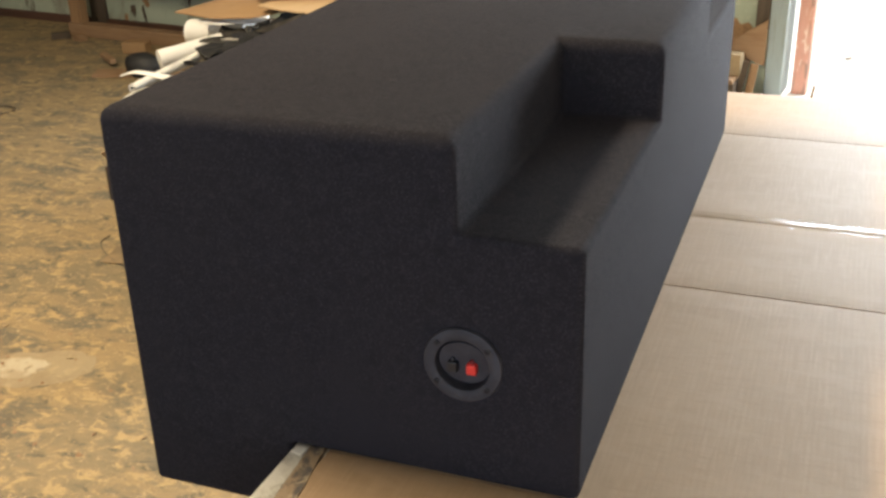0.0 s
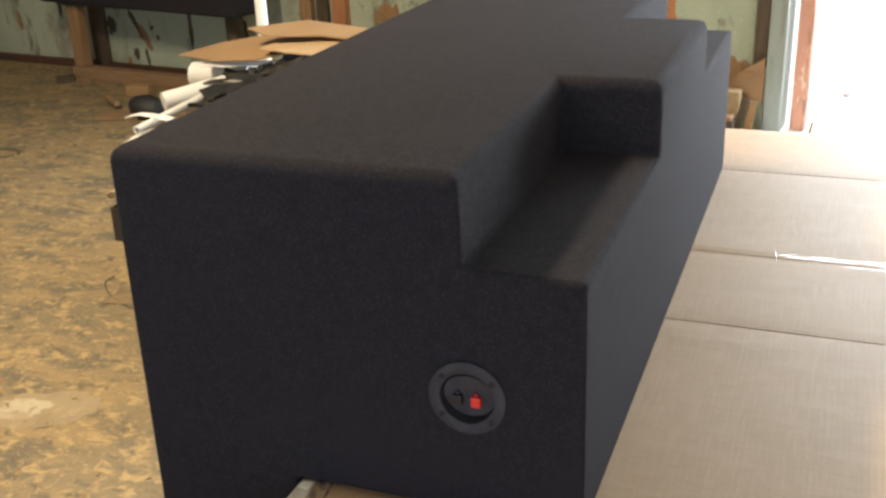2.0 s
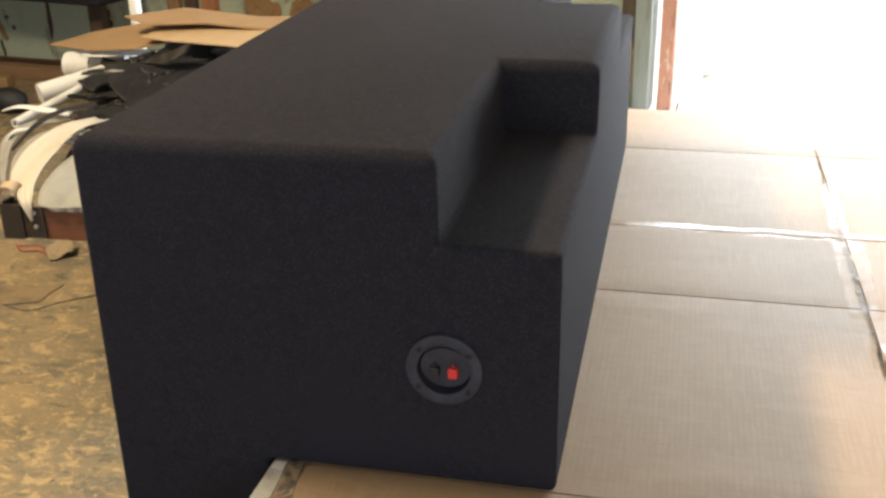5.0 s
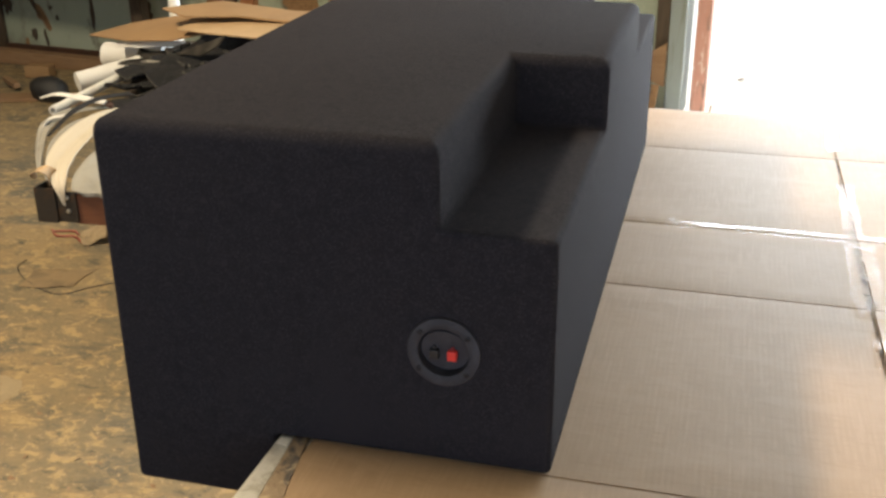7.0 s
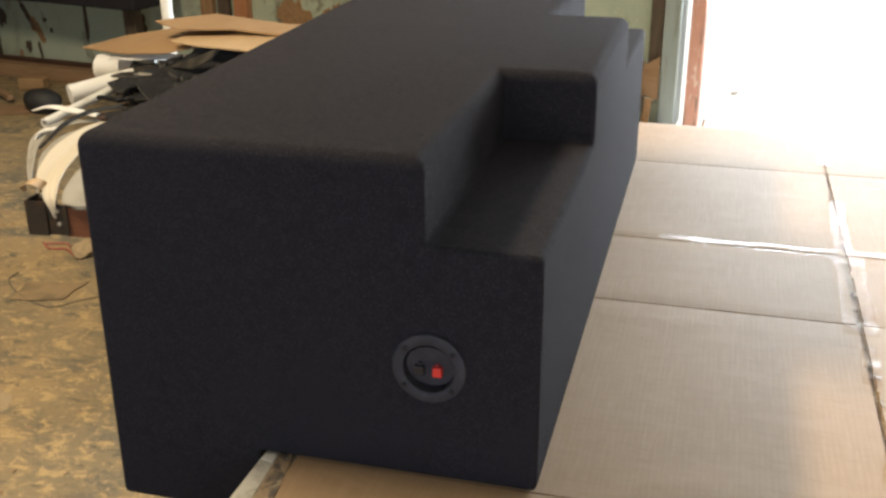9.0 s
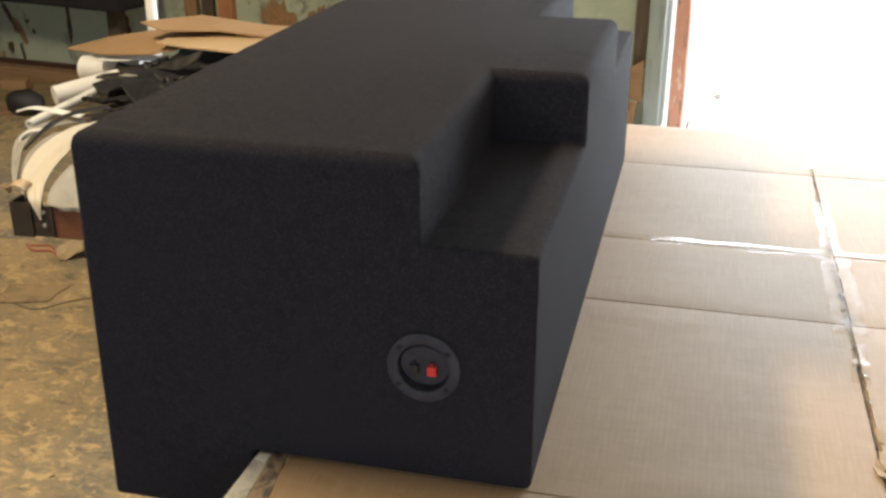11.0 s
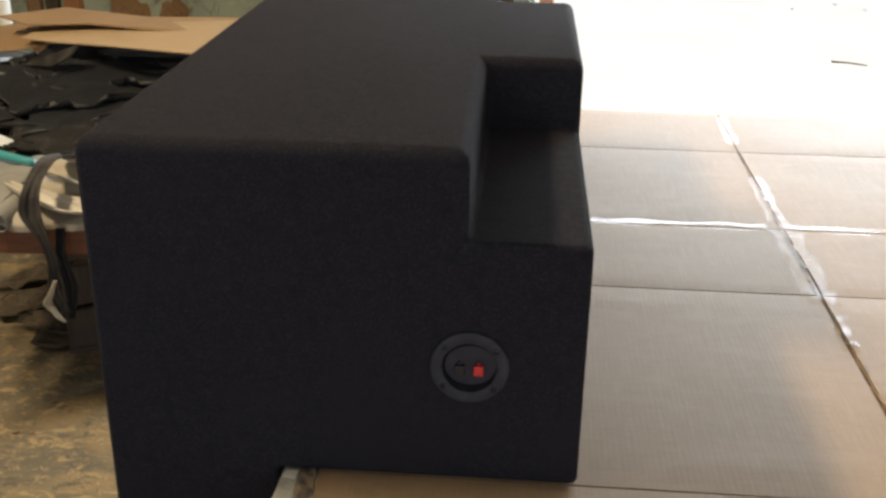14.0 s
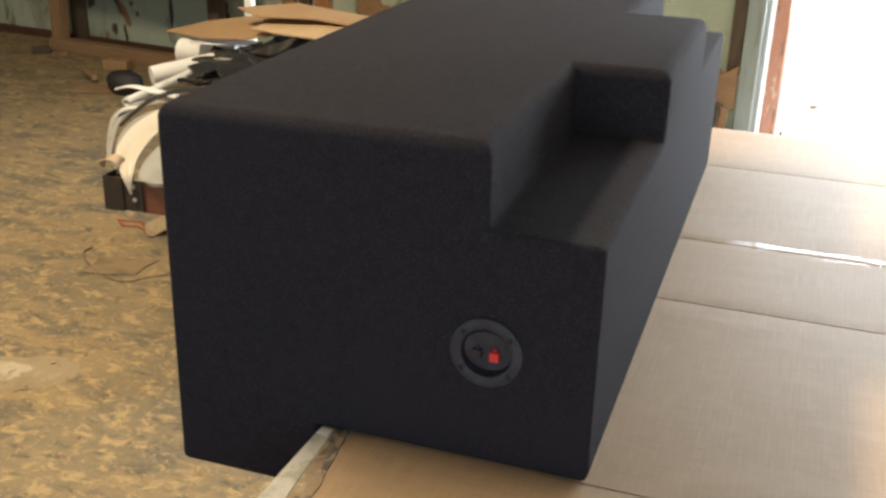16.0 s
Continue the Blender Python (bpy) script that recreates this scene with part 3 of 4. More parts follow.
def speaker_box():
    ob = thing("speaker_box", pose(0, 0, 0), "long black carpeted loudspeaker box with notched corners, overhanging the bench", "speaker box")
    xs, ys, zs = (-0.001, LEG, LIP, BOX_W + 0.003), (-0.003, NEAR, FAR_CUT, BOX_L), (DROP - 0.003, 0.0005, STEP, BOX_H)

    def full(i, j, k):
        if not (0 <= i < 3 and 0 <= j < 3 and 0 <= k < 3):
            return False
        if k == 0:
            return i == 0
        return not (k == 2 and i == 2 and j != 1)
    bm = bmesh.new()
    for i in range(3):
        for j in range(3):
            for k in range(3):
                if not full(i, j, k):
                    continue
                for axis in range(3):
                    for step in (0, 1):
                        near = [i, j, k]
                        near[axis] += 1 if step else -1
                        if full(*near):
                            continue
                        corners = []
                        for da, db in ((0, 0), (1, 0), (1, 1), (0, 1)):
                            at = [i, j, k]
                            at[axis] += step
                            at[(axis + 1) % 3] += da
                            at[(axis + 2) % 3] += db
                            corners.append(bm.verts.new((xs[at[0]], ys[at[1]], zs[at[2]])))
                        bm.faces.new(corners)
    bmesh.ops.remove_doubles(bm, verts=bm.verts, dist=1e-5)
    bmesh.ops.recalc_face_normals(bm, faces=bm.faces)
    bmesh.ops.dissolve_limit(bm, angle_limit=0.02, verts=bm.verts, edges=bm.edges)
    for v in bm.verts:
        if v.co.x < 0.01 and v.co.z > 0.3:
            v.co.x += 0.003
    soft_edge = [1.0 if all(v.co.z > BOX_H - 0.01 for v in e.verts) and abs(e.verts[0].co.z - e.verts[1].co.z) < 0.01 else 0.5 for e in bm.edges]
    body = part("body", bm, CARPET, ob)
    weights = body.data.attributes.new("bevel_weight_edge", "FLOAT", "EDGE")
    weights.data.foreach_set("value", soft_edge)
    round_off = body.modifiers.new("round", "BEVEL")
    round_off.limit_method, round_off.width, round_off.segments = "WEIGHT", 0.016, 5
    cutter_bm = lathe(((0.0335, -0.05), (0.0335, 0.045)), 48, "Y")
    cutter = part("cutter", cutter_bm, CARPET)
    cutter.location = (CUP_X, 0, CUP_Z)
    mod = body.modifiers.new("hole", "BOOLEAN")
    mod.operation, mod.object, mod.solver = "DIFFERENCE", cutter, "EXACT"
    bpy.context.view_layer.update()
    cut = bpy.data.meshes.new_from_object(body.evaluated_get(bpy.context.evaluated_depsgraph_get()))
    body.modifiers.clear()
    body.data = cut
    bpy.data.objects.remove(cutter)
    for f in body.data.polygons:
        f.use_smooth = True
    body.data.set_sharp_from_angle(angle=radians(35))

    cup = part("terminal_cup", lathe(((0.0405, 0.001), (0.0410, -0.002), (0.0400, -0.0042), (0.0375, -0.0050), (0.0290, -0.0047), (0.0281, -0.0040), (0.0278, 0.0), (0.0268, 0.020),
                                       (0.0240, 0.0245), (0.0010, 0.0250), (0.0010, 0.0270), (0.0320, 0.0270), (0.0320, 0.001)), 56, "Y", closed=True), CUP_PLASTIC, ob,
               "round grey-black plastic terminal cup", smooth=True)
    cup.location = (CUP_X, -0.003, CUP_Z)
    cup.data.set_sharp_from_angle(angle=radians(40))
    plate = part("post_plate", slab([(0.0264 * math.cos(a), 0.0262 * math.sin(a)) for a in np.linspace(0, 2 * math.pi, 33)[:-1]], 0, 0.002, 0.0005), CUP_PLASTIC, cup)
    plate.matrix_local = pose(0.0010, 0.0022, 0.0012, 101)
    for x, mat, name in ((0.0095, RED_PLASTIC, "red_terminal"), (-0.0100, BLACK_PLASTIC, "black_terminal")):
        part(name, box(x - 0.0050, x + 0.0050, -0.006, 0.012, -0.0080, 0.0030, 0.0010), mat, cup)
        part("terminal_nub", box(x - 0.0018, x + 0.0020, -0.004, 0.006, 0.0032, 0.0070, 0.0008), BLACK_PLASTIC if mat is BLACK_PLASTIC else DULL_RED, cup)
    for a in (38, 138, 218, 318):
        screw = part("screw", lathe(((0.0032, -0.0050), (0.0030, -0.0062), (0.0012, -0.0066)), 14, "Y"), SCREW, cup)
        screw.location = (0.0340 * math.cos(radians(a)), 0.0004, 0.0340 * math.sin(radians(a)))
    return ob


speaker_box()

# ---- the low bench with the heap of offcuts ----
HEAP = pose(-1.107, 1.33, FLOOR, 0, 0, 24)
FRONT = pose(-1.107, 1.33, FLOOR, 0, 0, 4)      # along the front rail of the skewed bench
TOP = 0.62

low = thing("low_bench", FRONT, "low red-brown wooden bench with a steel corner socket", "bench")
part("top", slab([(0.100, 0.034), (1.35, 0.034), (1.00, 1.85), (-0.54, 1.85)], TOP - 0.03, TOP, 0.003), DARK_WOOD, low)
part("front_rail", box(0.105, 1.35, 0.0, 0.032, TOP - 0.082, TOP + 0.004, 0.004), RAIL_WOOD, low)
rail = part("side_rail", box(0.0, 1.86, 0.0, 0.03, TOP - 0.082, TOP - 0.032, 0.004), RAIL_WOOD, low)
rail.matrix_local = pose(0.130, 0.05, 0, 0, 0, 109.5)
for u, v in ((0.52, 0.30), (1.2, 0.30), (-0.20, 1.70), (0.9, 1.70)):
    part("leg", box(u - 0.035, u + 0.035, v - 0.035, v + 0.035, 0, TOP - 0.03, 0.004), DARK_WOOD, low)
bm = bmesh.new()
for x0, x1, y0, y1 in ((0.0, 0.006, -0.012, 0.05), (0.054, 0.060, -0.012, 0.05), (0.006, 0.054, -0.012, -0.006), (0.006, 0.054, 0.044, 0.05)):
    box(x0, x1, y0, y1, TOP - 0.078, TOP + 0.020, 0.001, bm)
socket = part("socket", bm, STEEL, low, "dark steel square corner socket")
part("flange", box(0.061, 0.118, -0.007, -0.001, TOP - 0.076, TOP + 0.012, 0.0015), STEEL, socket)
for z in (-0.004, -0.042):
    bolt = part("bolt", lathe(((0.0065, 0.0), (0.006, -0.005), (0.0025, -0.007)), 14, "Y"), BOLT, socket)
    bolt.location = (0.094, -0.007, TOP + z)


def on_heap(ob, u=0.0, v=0.0, w=0.0, rz=0.0, rx=0.0, ry=0.0):
    ob.matrix_world = HEAP @ pose(u, v, w, rx, ry, rz)
    return ob


def carpet_scrap(u, v, w, width, depth, turn, seed, amp=0.026, fall=0.0, mat=SCRAP_CARPET, label="crumpled black carpet offcut on the heap", curl=0.0, thick=0.007):
    def lift(x, y):
        p = Vector((x * 4.2, y * 4.2, seed * 2.7))
        fold = math.sin((x * 0.7 + y) * 16 + seed) * 0.35
        return amp * (noise.noise(p) + fold * 0.5 + 0.4 * noise.noise(p * 3)) + fall * y + curl * max(0, y / depth * 2 - 0.35) ** 2
    ob = part("carpet_offcut", sheet(width, depth, thick, lift, 30, 26, 0.35, seed), mat, smooth=True)
    ob.data.materials.append(CUT_EDGE)
    for f in ob.data.polygons[2 * 30 * 26:]:
        f.material_index = 1
    tagged(ob, label, "carpet offcut", group="offcuts on the low bench")
    return on_heap(ob, u, v, w, turn)


# folded stock that carries the cards
for k, (u, v, w, wd, dp, turn) in enumerate(((0.56, 1.26, 0.633, 0.95, 0.80, -14), (0.60, 1.24, 0.655, 0.86, 0.72, -20), (0.64, 1.20, 0.677, 0.80, 0.66, -16), (0.68, 1.14, 0.699, 0.74, 0.62, -22),
                                             (0.74, 1.06, 0.722, 0.66, 0.60, -18), (0.76, 1.04, 0.745, 0.62, 0.56, -24), (0.78, 1.00, 0.768, 0.58, 0.52, -16), (0.80, 0.98, 0.790, 0.54, 0.50, -20), (0.82, 0.98, 0.812, 0.50, 0.46, -24))):
    carpet_scrap(u, v, w, wd, dp, turn, 20 + k, 0.007, label="flat folded layer of black carpet under the cards", thick=0.012)
carpet_scrap(0.50, 0.66, 0.662, 0.60, 0.50, 10, 1, 0.020, fall=0.06, thick=0.010)
carpet_scrap(0.52, 0.70, 0.700, 0.62, 0.52, -10, 2, 0.022, fall=0.16, thick=0.008)
carpet_scrap(0.53, 0.74, 0.728, 0.62, 0.46, 14, 15, 0.030, fall=0.20, thick=0.012)
carpet_scrap(0.55, 0.80, 0.752, 0.62, 0.46, 2, 3, 0.032, fall=0.24, thick=0.012)
carpet_scrap(0.58, 0.84, 0.785, 0.52, 0.36, -12, 16, 0.030, fall=0.22, thick=0.013)
carpet_scrap(0.46, 0.90, 0.792, 0.34, 0.26, 22, 17, 0.028, fall=0.15, thick=0.011)
vinyl_corner = ribbon([(0.36, 0.84, 0.790), (0.44, 0.80, 0.828), (0.50, 0.77, 0.866)], (0.16, 0.10, 0.006), 0.004, (0.6, -0.8, 0.1), 12)
corner = tagged(part("felt_corner", vinyl_corner, GREY_FELT, smooth=True), "grey felt corner standing up from the heap", "felt offcut", group="offcuts on the low bench")
corner.matrix_world = HEAP
carpet_scrap(0.30, 0.72, 0.668, 0.22, 0.20, 40, 4, 0.030)
carpet_scrap(0.30, 1.05, 0.735, 0.42, 0.22, -22, 5, 0.020, curl=0.05, mat=GREY_FELT, label="dusty grey felt offcut on the heap")
carpet_scrap(0.22, 0.96, 0.712, 0.26, 0.14, 24, 6, 0.022)
carpet_scrap(0.17, 0.84, 0.700, 0.20, 0.14, 50, 10, 0.030)
carpet_scrap(0.36, 1.02, 0.750, 0.34, 0.24, 15, 12, 0.026)
carpet_scrap(0.20, 0.66, 0.690, 0.16, 0.18, 15, 13, 0.028)
carpet_scrap(0.37, 0.47, 0.668, 0.26, 0.22, -16, 8, 0.012, fall=0.2, mat=GREY_FELT, label="grey felt offcut hanging at the bench edge")
carpet_scrap(0.13, 0.78, 0.655, 0.13, 0.10, 35, 9, 0.016, mat=RED_CLOTH, label="dull red cloth offcut among the scraps")


def card_piece(outline, w, slope, mat, label, seed):
    """A loose sheet whose height is w + slope * u."""
    bm = slab(outline, 0, 0.005, 0.0012)
    for vert in bm.verts:
        vert.co.z += slope * vert.co.x + 0.008 * noise.noise(Vector((vert.co.x * 3, vert.co.y * 3, seed)))
    ob = tagged(part("cardboard_piece", bm, mat), label, "cardboard", group="cards on the low bench")
    return on_heap(ob, 0, 0, w)


card_piece([(-0.08, 1.583), (0.093, 1.613), (0.259, 1.52), (0.50, 1.36), (0.46, 0.98), (0.30, 1.02), (0.113, 1.259)], 0.734, 0.22, KRAFT_DARK, "loose brown cardboard sheet on the heap", 1)
card_piece([(0.318, 1.055), (0.41, 1.215), (0.55, 1.12), (1.10, 0.74), (1.00, 0.36), (0.812, 0.434), (0.60, 0.70), (0.42, 0.90)], 0.803, 0.10, KRAFT_PALE, "pale tan cardboard sheet on the heap", 2)
card_piece([(0.245, 1.306), (0.474, 1.364), (0.737, 1.06), (0.985, 0.925), (1.25, 0.78), (1.15, 0.50), (0.94, 0.675), (0.70, 0.86), (0.545, 0.99), (0.345, 1.10)], 0.856, 0.035, KRAFT_DARK, "brown cardboard sheet lying on top of the heap", 3)


def paper_roll(a, b, radius, mat=PAPER, label="white paper roll on the heap of offcuts", wall=0.18, line=HEAP):
    a, b = Vector(a), Vector(b)
    length = (b - a).length
    bm = lathe(((radius, 0), (radius, length), (radius * wall, length), (radius * wall, 0.0)), 32, "X", closed=True)
    ob = tagged(part("paper_roll", bm, mat, smooth=True), label, "paper roll", group="rolls on the low bench")
    ob.data.set_sharp_from_angle(angle=radians(40))
    d = (b - a).normalized()
    ob.matrix_world = line @ Matrix.Translation(a) @ Vector((1, 0, 0)).rotation_difference(d).to_matrix().to_4x4()
    return ob


paper_roll((0.010, 1.42, 0.672), (0.25, 1.30, 0.684), 0.052)
paper_roll((-0.045, 1.03, 0.664), (0.17, 1.13, 0.694), 0.037)
paper_roll((-0.075, 0.70, 0.655), (0.18, 1.10, 0.700), 0.016, label="thin white paper tube on the heap", wall=0.6)
paper_roll((0.32, 0.10, 0.655), (0.68, 0.16, 0.660), 0.030, CREAM, "loose roll of cream vinyl at the bench edge", 0.9, FRONT)
paper_roll((0.285, -0.035, 0.634), (0.305, 0.13, 0.646), 0.028, BACKING, "small curled paper roll at the bench edge", 0.9, FRONT)


def vinyl_strip(name, points, widths, mat, label, across, cup=0.12, wave=0.002, line=HEAP):
    ob = part(name, ribbon(points, widths, 0.0025, across, 30, cup, wave), mat, smooth=True)
    ob.matrix_world = line
    return tagged(ob, label, "strip", group="strips on the low bench")


vinyl_strip("vinyl_strip", [(0.22, 0.52, 0.705), (0.14, 0.38, 0.722), (0.085, 0.20, 0.715), (0.058, 0.05, 0.690), (0.066, -0.030, 0.650), (0.076, -0.040, 0.595)], (0.05, 0.075, 0.098, 0.086, 0.046, 0.004), VINYL,
            "cream vinyl strip hanging over the bench corner", (0.85, -0.52, 0))
vinyl_strip("vinyl_strip", [(0.12, 0.58, 0.692), (0.02, 0.52, 0.702), (-0.04, 0.42, 0.690), (-0.05, 0.32, 0.645), (-0.045, 0.26, 0.600)], (0.02, 0.045, 0.060, 0.050, 0.030), BACKING,
            "cream vinyl strip hanging over the bench corner", (0.6, -0.8, 0))
vinyl_strip("vinyl_strip", [(0.18, 0.46, 0.690), (0.08, 0.40, 0.698), (0.02, 0.28, 0.672), (0.01, 0.16, 0.620), (0.015, 0.09, 0.560)], (0.05, 0.08, 0.085, 0.065, 0.03), BACKING,
            "greyish vinyl strip hanging over the bench corner", (0.7, -0.7, 0))
vinyl_strip("vinyl_strip", [(0.12, 0.56, 0.712), (0.04, 0.60, 0.720), (-0.04, 0.65, 0.722), (-0.10, 0.67, 0.708)], (0.030, 0.044, 0.036, 0.006), PAPER,
            "white pointed strip on the heap", (0.2, 1, 0))
vinyl_strip("vinyl_strip", [(0.02, 0.42, 0.715), (-0.03, 0.44, 0.700), (-0.06, 0.42, 0.66)], (0.02, 0.03, 0.02), PAPER, "short white strip on the heap", (0.3, 1, 0))
vinyl_strip("dark_strap", [(0.20, 0.58, 0.735), (0.11, 0.50, 0.742), (0.05, 0.39, 0.736), (0.0, 0.24, 0.708)], (0.045, 0.036, 0.030, 0.012), SCRAP_CARPET,
            "dark fabric strap across the white strips", (0.5, -0.85, 0), 0.05, 0.0)
vinyl_strip("card_curl", [(-0.005, 0.03, 0.655), (0.0, 0.0, 0.682), (0.028, -0.006, 0.692), (0.048, 0.005, 0.672), (0.045, 0.015, 0.640)], (0.02, 0.04, 0.05, 0.05, 0.04), KRAFT_PALE,
            "curled tan card end in the corner socket", (0.3, 1, 0), 0.08, 0.0)
vinyl_strip("grey_sheet", [(0.17, 0.40, 0.665), (0.18, 0.22, 0.680), (0.185, 0.06, 0.668), (0.19, -0.010, 0.645), (0.195, -0.016, 0.625)], (0.20, 0.22, 0.19, 0.16, 0.10), BACKING,
            "greyish backing sheet draped over the bench rail", (1, 0, 0), 0.05, 0.004, FRONT)
vinyl_strip("cream_sheet", [(0.46, 0.34, 0.670), (0.45, 0.15, 0.660), (0.44, 0.03, 0.655), (0.44, -0.014, 0.634), (0.44, -0.020, 0.608)], (0.28, 0.34, 0.34, 0.32, 0.26), CREAM,
            "cream cloth sheet draped over the bench rail", (1, 0.08, 0), 0.04, 0.010, FRONT)
vinyl_strip("cream_sheet", [(0.29, 0.26, 0.700), (0.38, 0.17, 0.712), (0.50, 0.12, 0.700), (0.62, 0.14, 0.690)], (0.05, 0.10, 0.11, 0.06), CREAM, "folded cream sheet on the bench edge", (0.2, 1, 0), 0.25, 0.006, FRONT)
vinyl_strip("cream_sheet", [(0.27, 0.10, 0.690), (0.36, 0.04, 0.690), (0.46, 0.01, 0.672), (0.58, 0.03, 0.665)], (0.03, 0.07, 0.08, 0.05), VINYL, "folded cream sheet on the bench edge", (0.1, 1, 0), 0.3, 0.006, FRONT)
vinyl_strip("dark_strap", [(0.385, 0.22, 0.730), (0.390, 0.08, 0.765), (0.385, -0.030, 0.735), (0.380, -0.060, 0.670), (0.405, -0.062, 0.600), (0.418, -0.055, 0.53), (0.410, -0.055, 0.47), (0.428, -0.05, 0.40)],
            (0.045, 0.040, 0.036, 0.050, 0.022, 0.030, 0.024, 0.030), STRAP, "dark grey felt strap hanging twisted from the bench", (1, 0.3, 0), 0.15, 0.002, FRONT)
vinyl_strip("dark_strap", [(0.435, -0.025, 0.62), (0.438, -0.050, 0.55), (0.450, -0.050, 0.47), (0.438, -0.045, 0.38)], (0.02, 0.022, 0.030, 0.014), SCRAP_CARPET,
            "dark carpet strip hanging from the bench", (1, 0.2, 0), 0.2, 0.002, FRONT)
vinyl_strip("vinyl_strip", [(0.422, -0.072, 0.500), (0.408, -0.075, 0.465), (0.395, -0.07, 0.435), (0.418, -0.065, 0.395)], (0.006, 0.016, 0.022, 0.008), CREAM, "cream strip tangled in the hanging strap", (1, 0.3, 0), 0.15, 0.003, FRONT)
vinyl_strip("vinyl_strip", [(0.408, -0.074, 0.430), (0.418, -0.075, 0.405), (0.432, -0.07, 0.385)], (0.010, 0.012, 0.004), VINYL, "short cream shred at the end of the strap", (1, 0.3, 0), 0.15, 0.002, FRONT)
vinyl_strip("white_paper", [(0.07, 1.30, 0.735), (0.19, 1.24, 0.752), (0.36, 1.12, 0.765)], (0.05, 0.15, 0.04), PAPER, "torn white paper lying on a roll", (0.35, 0.9, 0), 0.03, 0.0)
vinyl_strip("white_paper", [(0.20, 0.98, 0.745), (0.28, 0.93, 0.742), (0.31, 0.86, 0.725)], (0.03, 0.03, 0.02), BACKING, "greyish paper scrap on the heap", (0.7, 0.7, 0), 0.06)
vinyl_strip("white_paper", [(0.17, 0.40, 0.700), (0.22, 0.35, 0.712), (0.28, 0.30, 0.705)], (0.06, 0.09, 0.05), PAPER, "small torn white paper on the heap", (0.6, 0.8, 0), 0.05)

teal = thing("capped_tube", HEAP, "thin white tube with a teal plastic cap", "tube")
part("tube", tube([(0.10, 0.40, 0.682), (0.225, 0.305, 0.684)], 0.011, 6, 14), PAPER, teal, smooth=True)
part("cap", tube([(0.22, 0.308, 0.684), (0.345, 0.172, 0.680)], 0.012, 6, 16), TEAL, teal, "teal plastic cap", smooth=True)

upright = part("white_pole", lathe(((0.030, 0), (0.030, 0.05), (0.025, 0.06), (0.025, CEIL - FLOOR - 0.001)), 24), WHITE_PAINT, smooth=True)
upright.data.set_sharp_from_angle(angle=radians(40))
upright.matrix_world = HEAP @ pose(0.235, 1.93, 0)
tagged(upright, "white painted pole standing behind the low bench", "pole")

# ---- things on the floor ----
def floor_cable(name, points, r, mat, label, category):
    ob = part(name, tube([(x, y, FLOOR + r + z) for x, y, z in points], r, 40, 8), mat, smooth=True)
    return tagged(ob, label, category)


floor_cable("loose_cable", [(-1.81, 2.12, 0.0), (-1.80, 2.05, 0.0), (-1.68, 1.95, 0.0), (-1.52, 1.89, 0.0), (-1.43, 1.98, 0.0), (-1.28, 2.08, 0.004), (-1.16, 2.16, 0.0)], 0.0024, DARK_CABLE, "thin dark cable looped on the sawdust floor", "cable")
floor_cable("red_wire", [(-1.89, 2.40, 0.0), (-1.83, 2.35, 0.0), (-1.76, 2.36, 0.0), (-1.68, 2.30, 0.0)], 0.0045, RED_WIRE, "short red wire lying on the floor", "wire")
floor_cable("red_wire", [(-1.88, 2.39, 0.0), (-1.80, 2.41, 0.0), (-1.74, 2.36, 0.012)], 0.004, RED_WIRE, "short red wire lying on the floor", "wire")
wrapper = part("paper_wrapper", sheet(0.13, 0.10, 0.002, lambda x, y: 0.022 + 0.045 * noise.noise(Vector((x * 9, y * 9, 3))) + 0.02 * noise.noise(Vector((x * 30, y * 30, 1))), 16, 14, 0.5, 2), DUSTY_CREAM)
wrapper.matrix_world = pose(-1.66, 2.33, FLOOR + 0.006, 0, 0, 35)
tagged(wrapper, "crumpled dusty tan paper lying on the floor", "paper")
brown_paper = part("brown_paper", sheet(0.30, 0.20, 0.0010, lambda x, y: 0.0025 + 0.002 * noise.noise(Vector((x * 7, y * 7, 7))) + 0.0015 * noise.noise(Vector((x * 22, y * 22, 3))), 24, 14, 0.55, 5), DUSTY_PAPER)
brown_paper.matrix_world = pose(-1.61, 2.00, FLOOR + 0.002, 0, 0, 12)
tagged(brown_paper, "dusty brown paper scrap lying on the floor", "paper")
for k, (x, y, wd, dp, turn) in enumerate(((-1.15, 2.12, 0.36, 0.22, 35), (-1.04, 1.98, 0.30, 0.24, -10), (-1.25, 2.24, 0.26, 0.18, 60), (-0.95, 1.92, 0.34, 0.22, 15))):
    rag = part("floor_rag", sheet(wd, dp, 0.004, lambda a, b, k=k: 0.022 + 0.030 * noise.noise(Vector((a * 9, b * 9, k))) + 0.014 * noise.noise(Vector((a * 26, b * 26, k))), 26, 20, 0.6, k), RAG, smooth=True)
    rag.matrix_world = pose(x, y, FLOOR + 0.010, 0, 0, turn)
    tagged(rag, "crumpled dusty brown rag on the floor under the low bench", "rag", group="rags under the low bench")
ring = part("stain", slab(ragged_outline(0.19, 0.105, 4, 50, 0.22), 0, 0.0006), DUST_RING, floor)
ring.matrix_world = pose(-1.42, 1.235, FLOOR + 0.0003, 0, 0, 20)
ob = part("stain", slab(ragged_outline(0.11, 0.055, 1, 40, 0.25), 0, 0.0012), STAIN, floor)
ob.matrix_world = pose(-1.49, 1.215, FLOOR + 0.0005, 0, 0, 20)
wire_ring = part("wire_ring", tube([(0.09 * math.cos(a), 0.07 * math.sin(a), 0) for a in np.linspace(0, 6.0, 12)], 0.004, 48, 8), DARK_CABLE, smooth=True)
wire_ring.matrix_world = pose(-3.42, 3.33, FLOOR + 0.005)
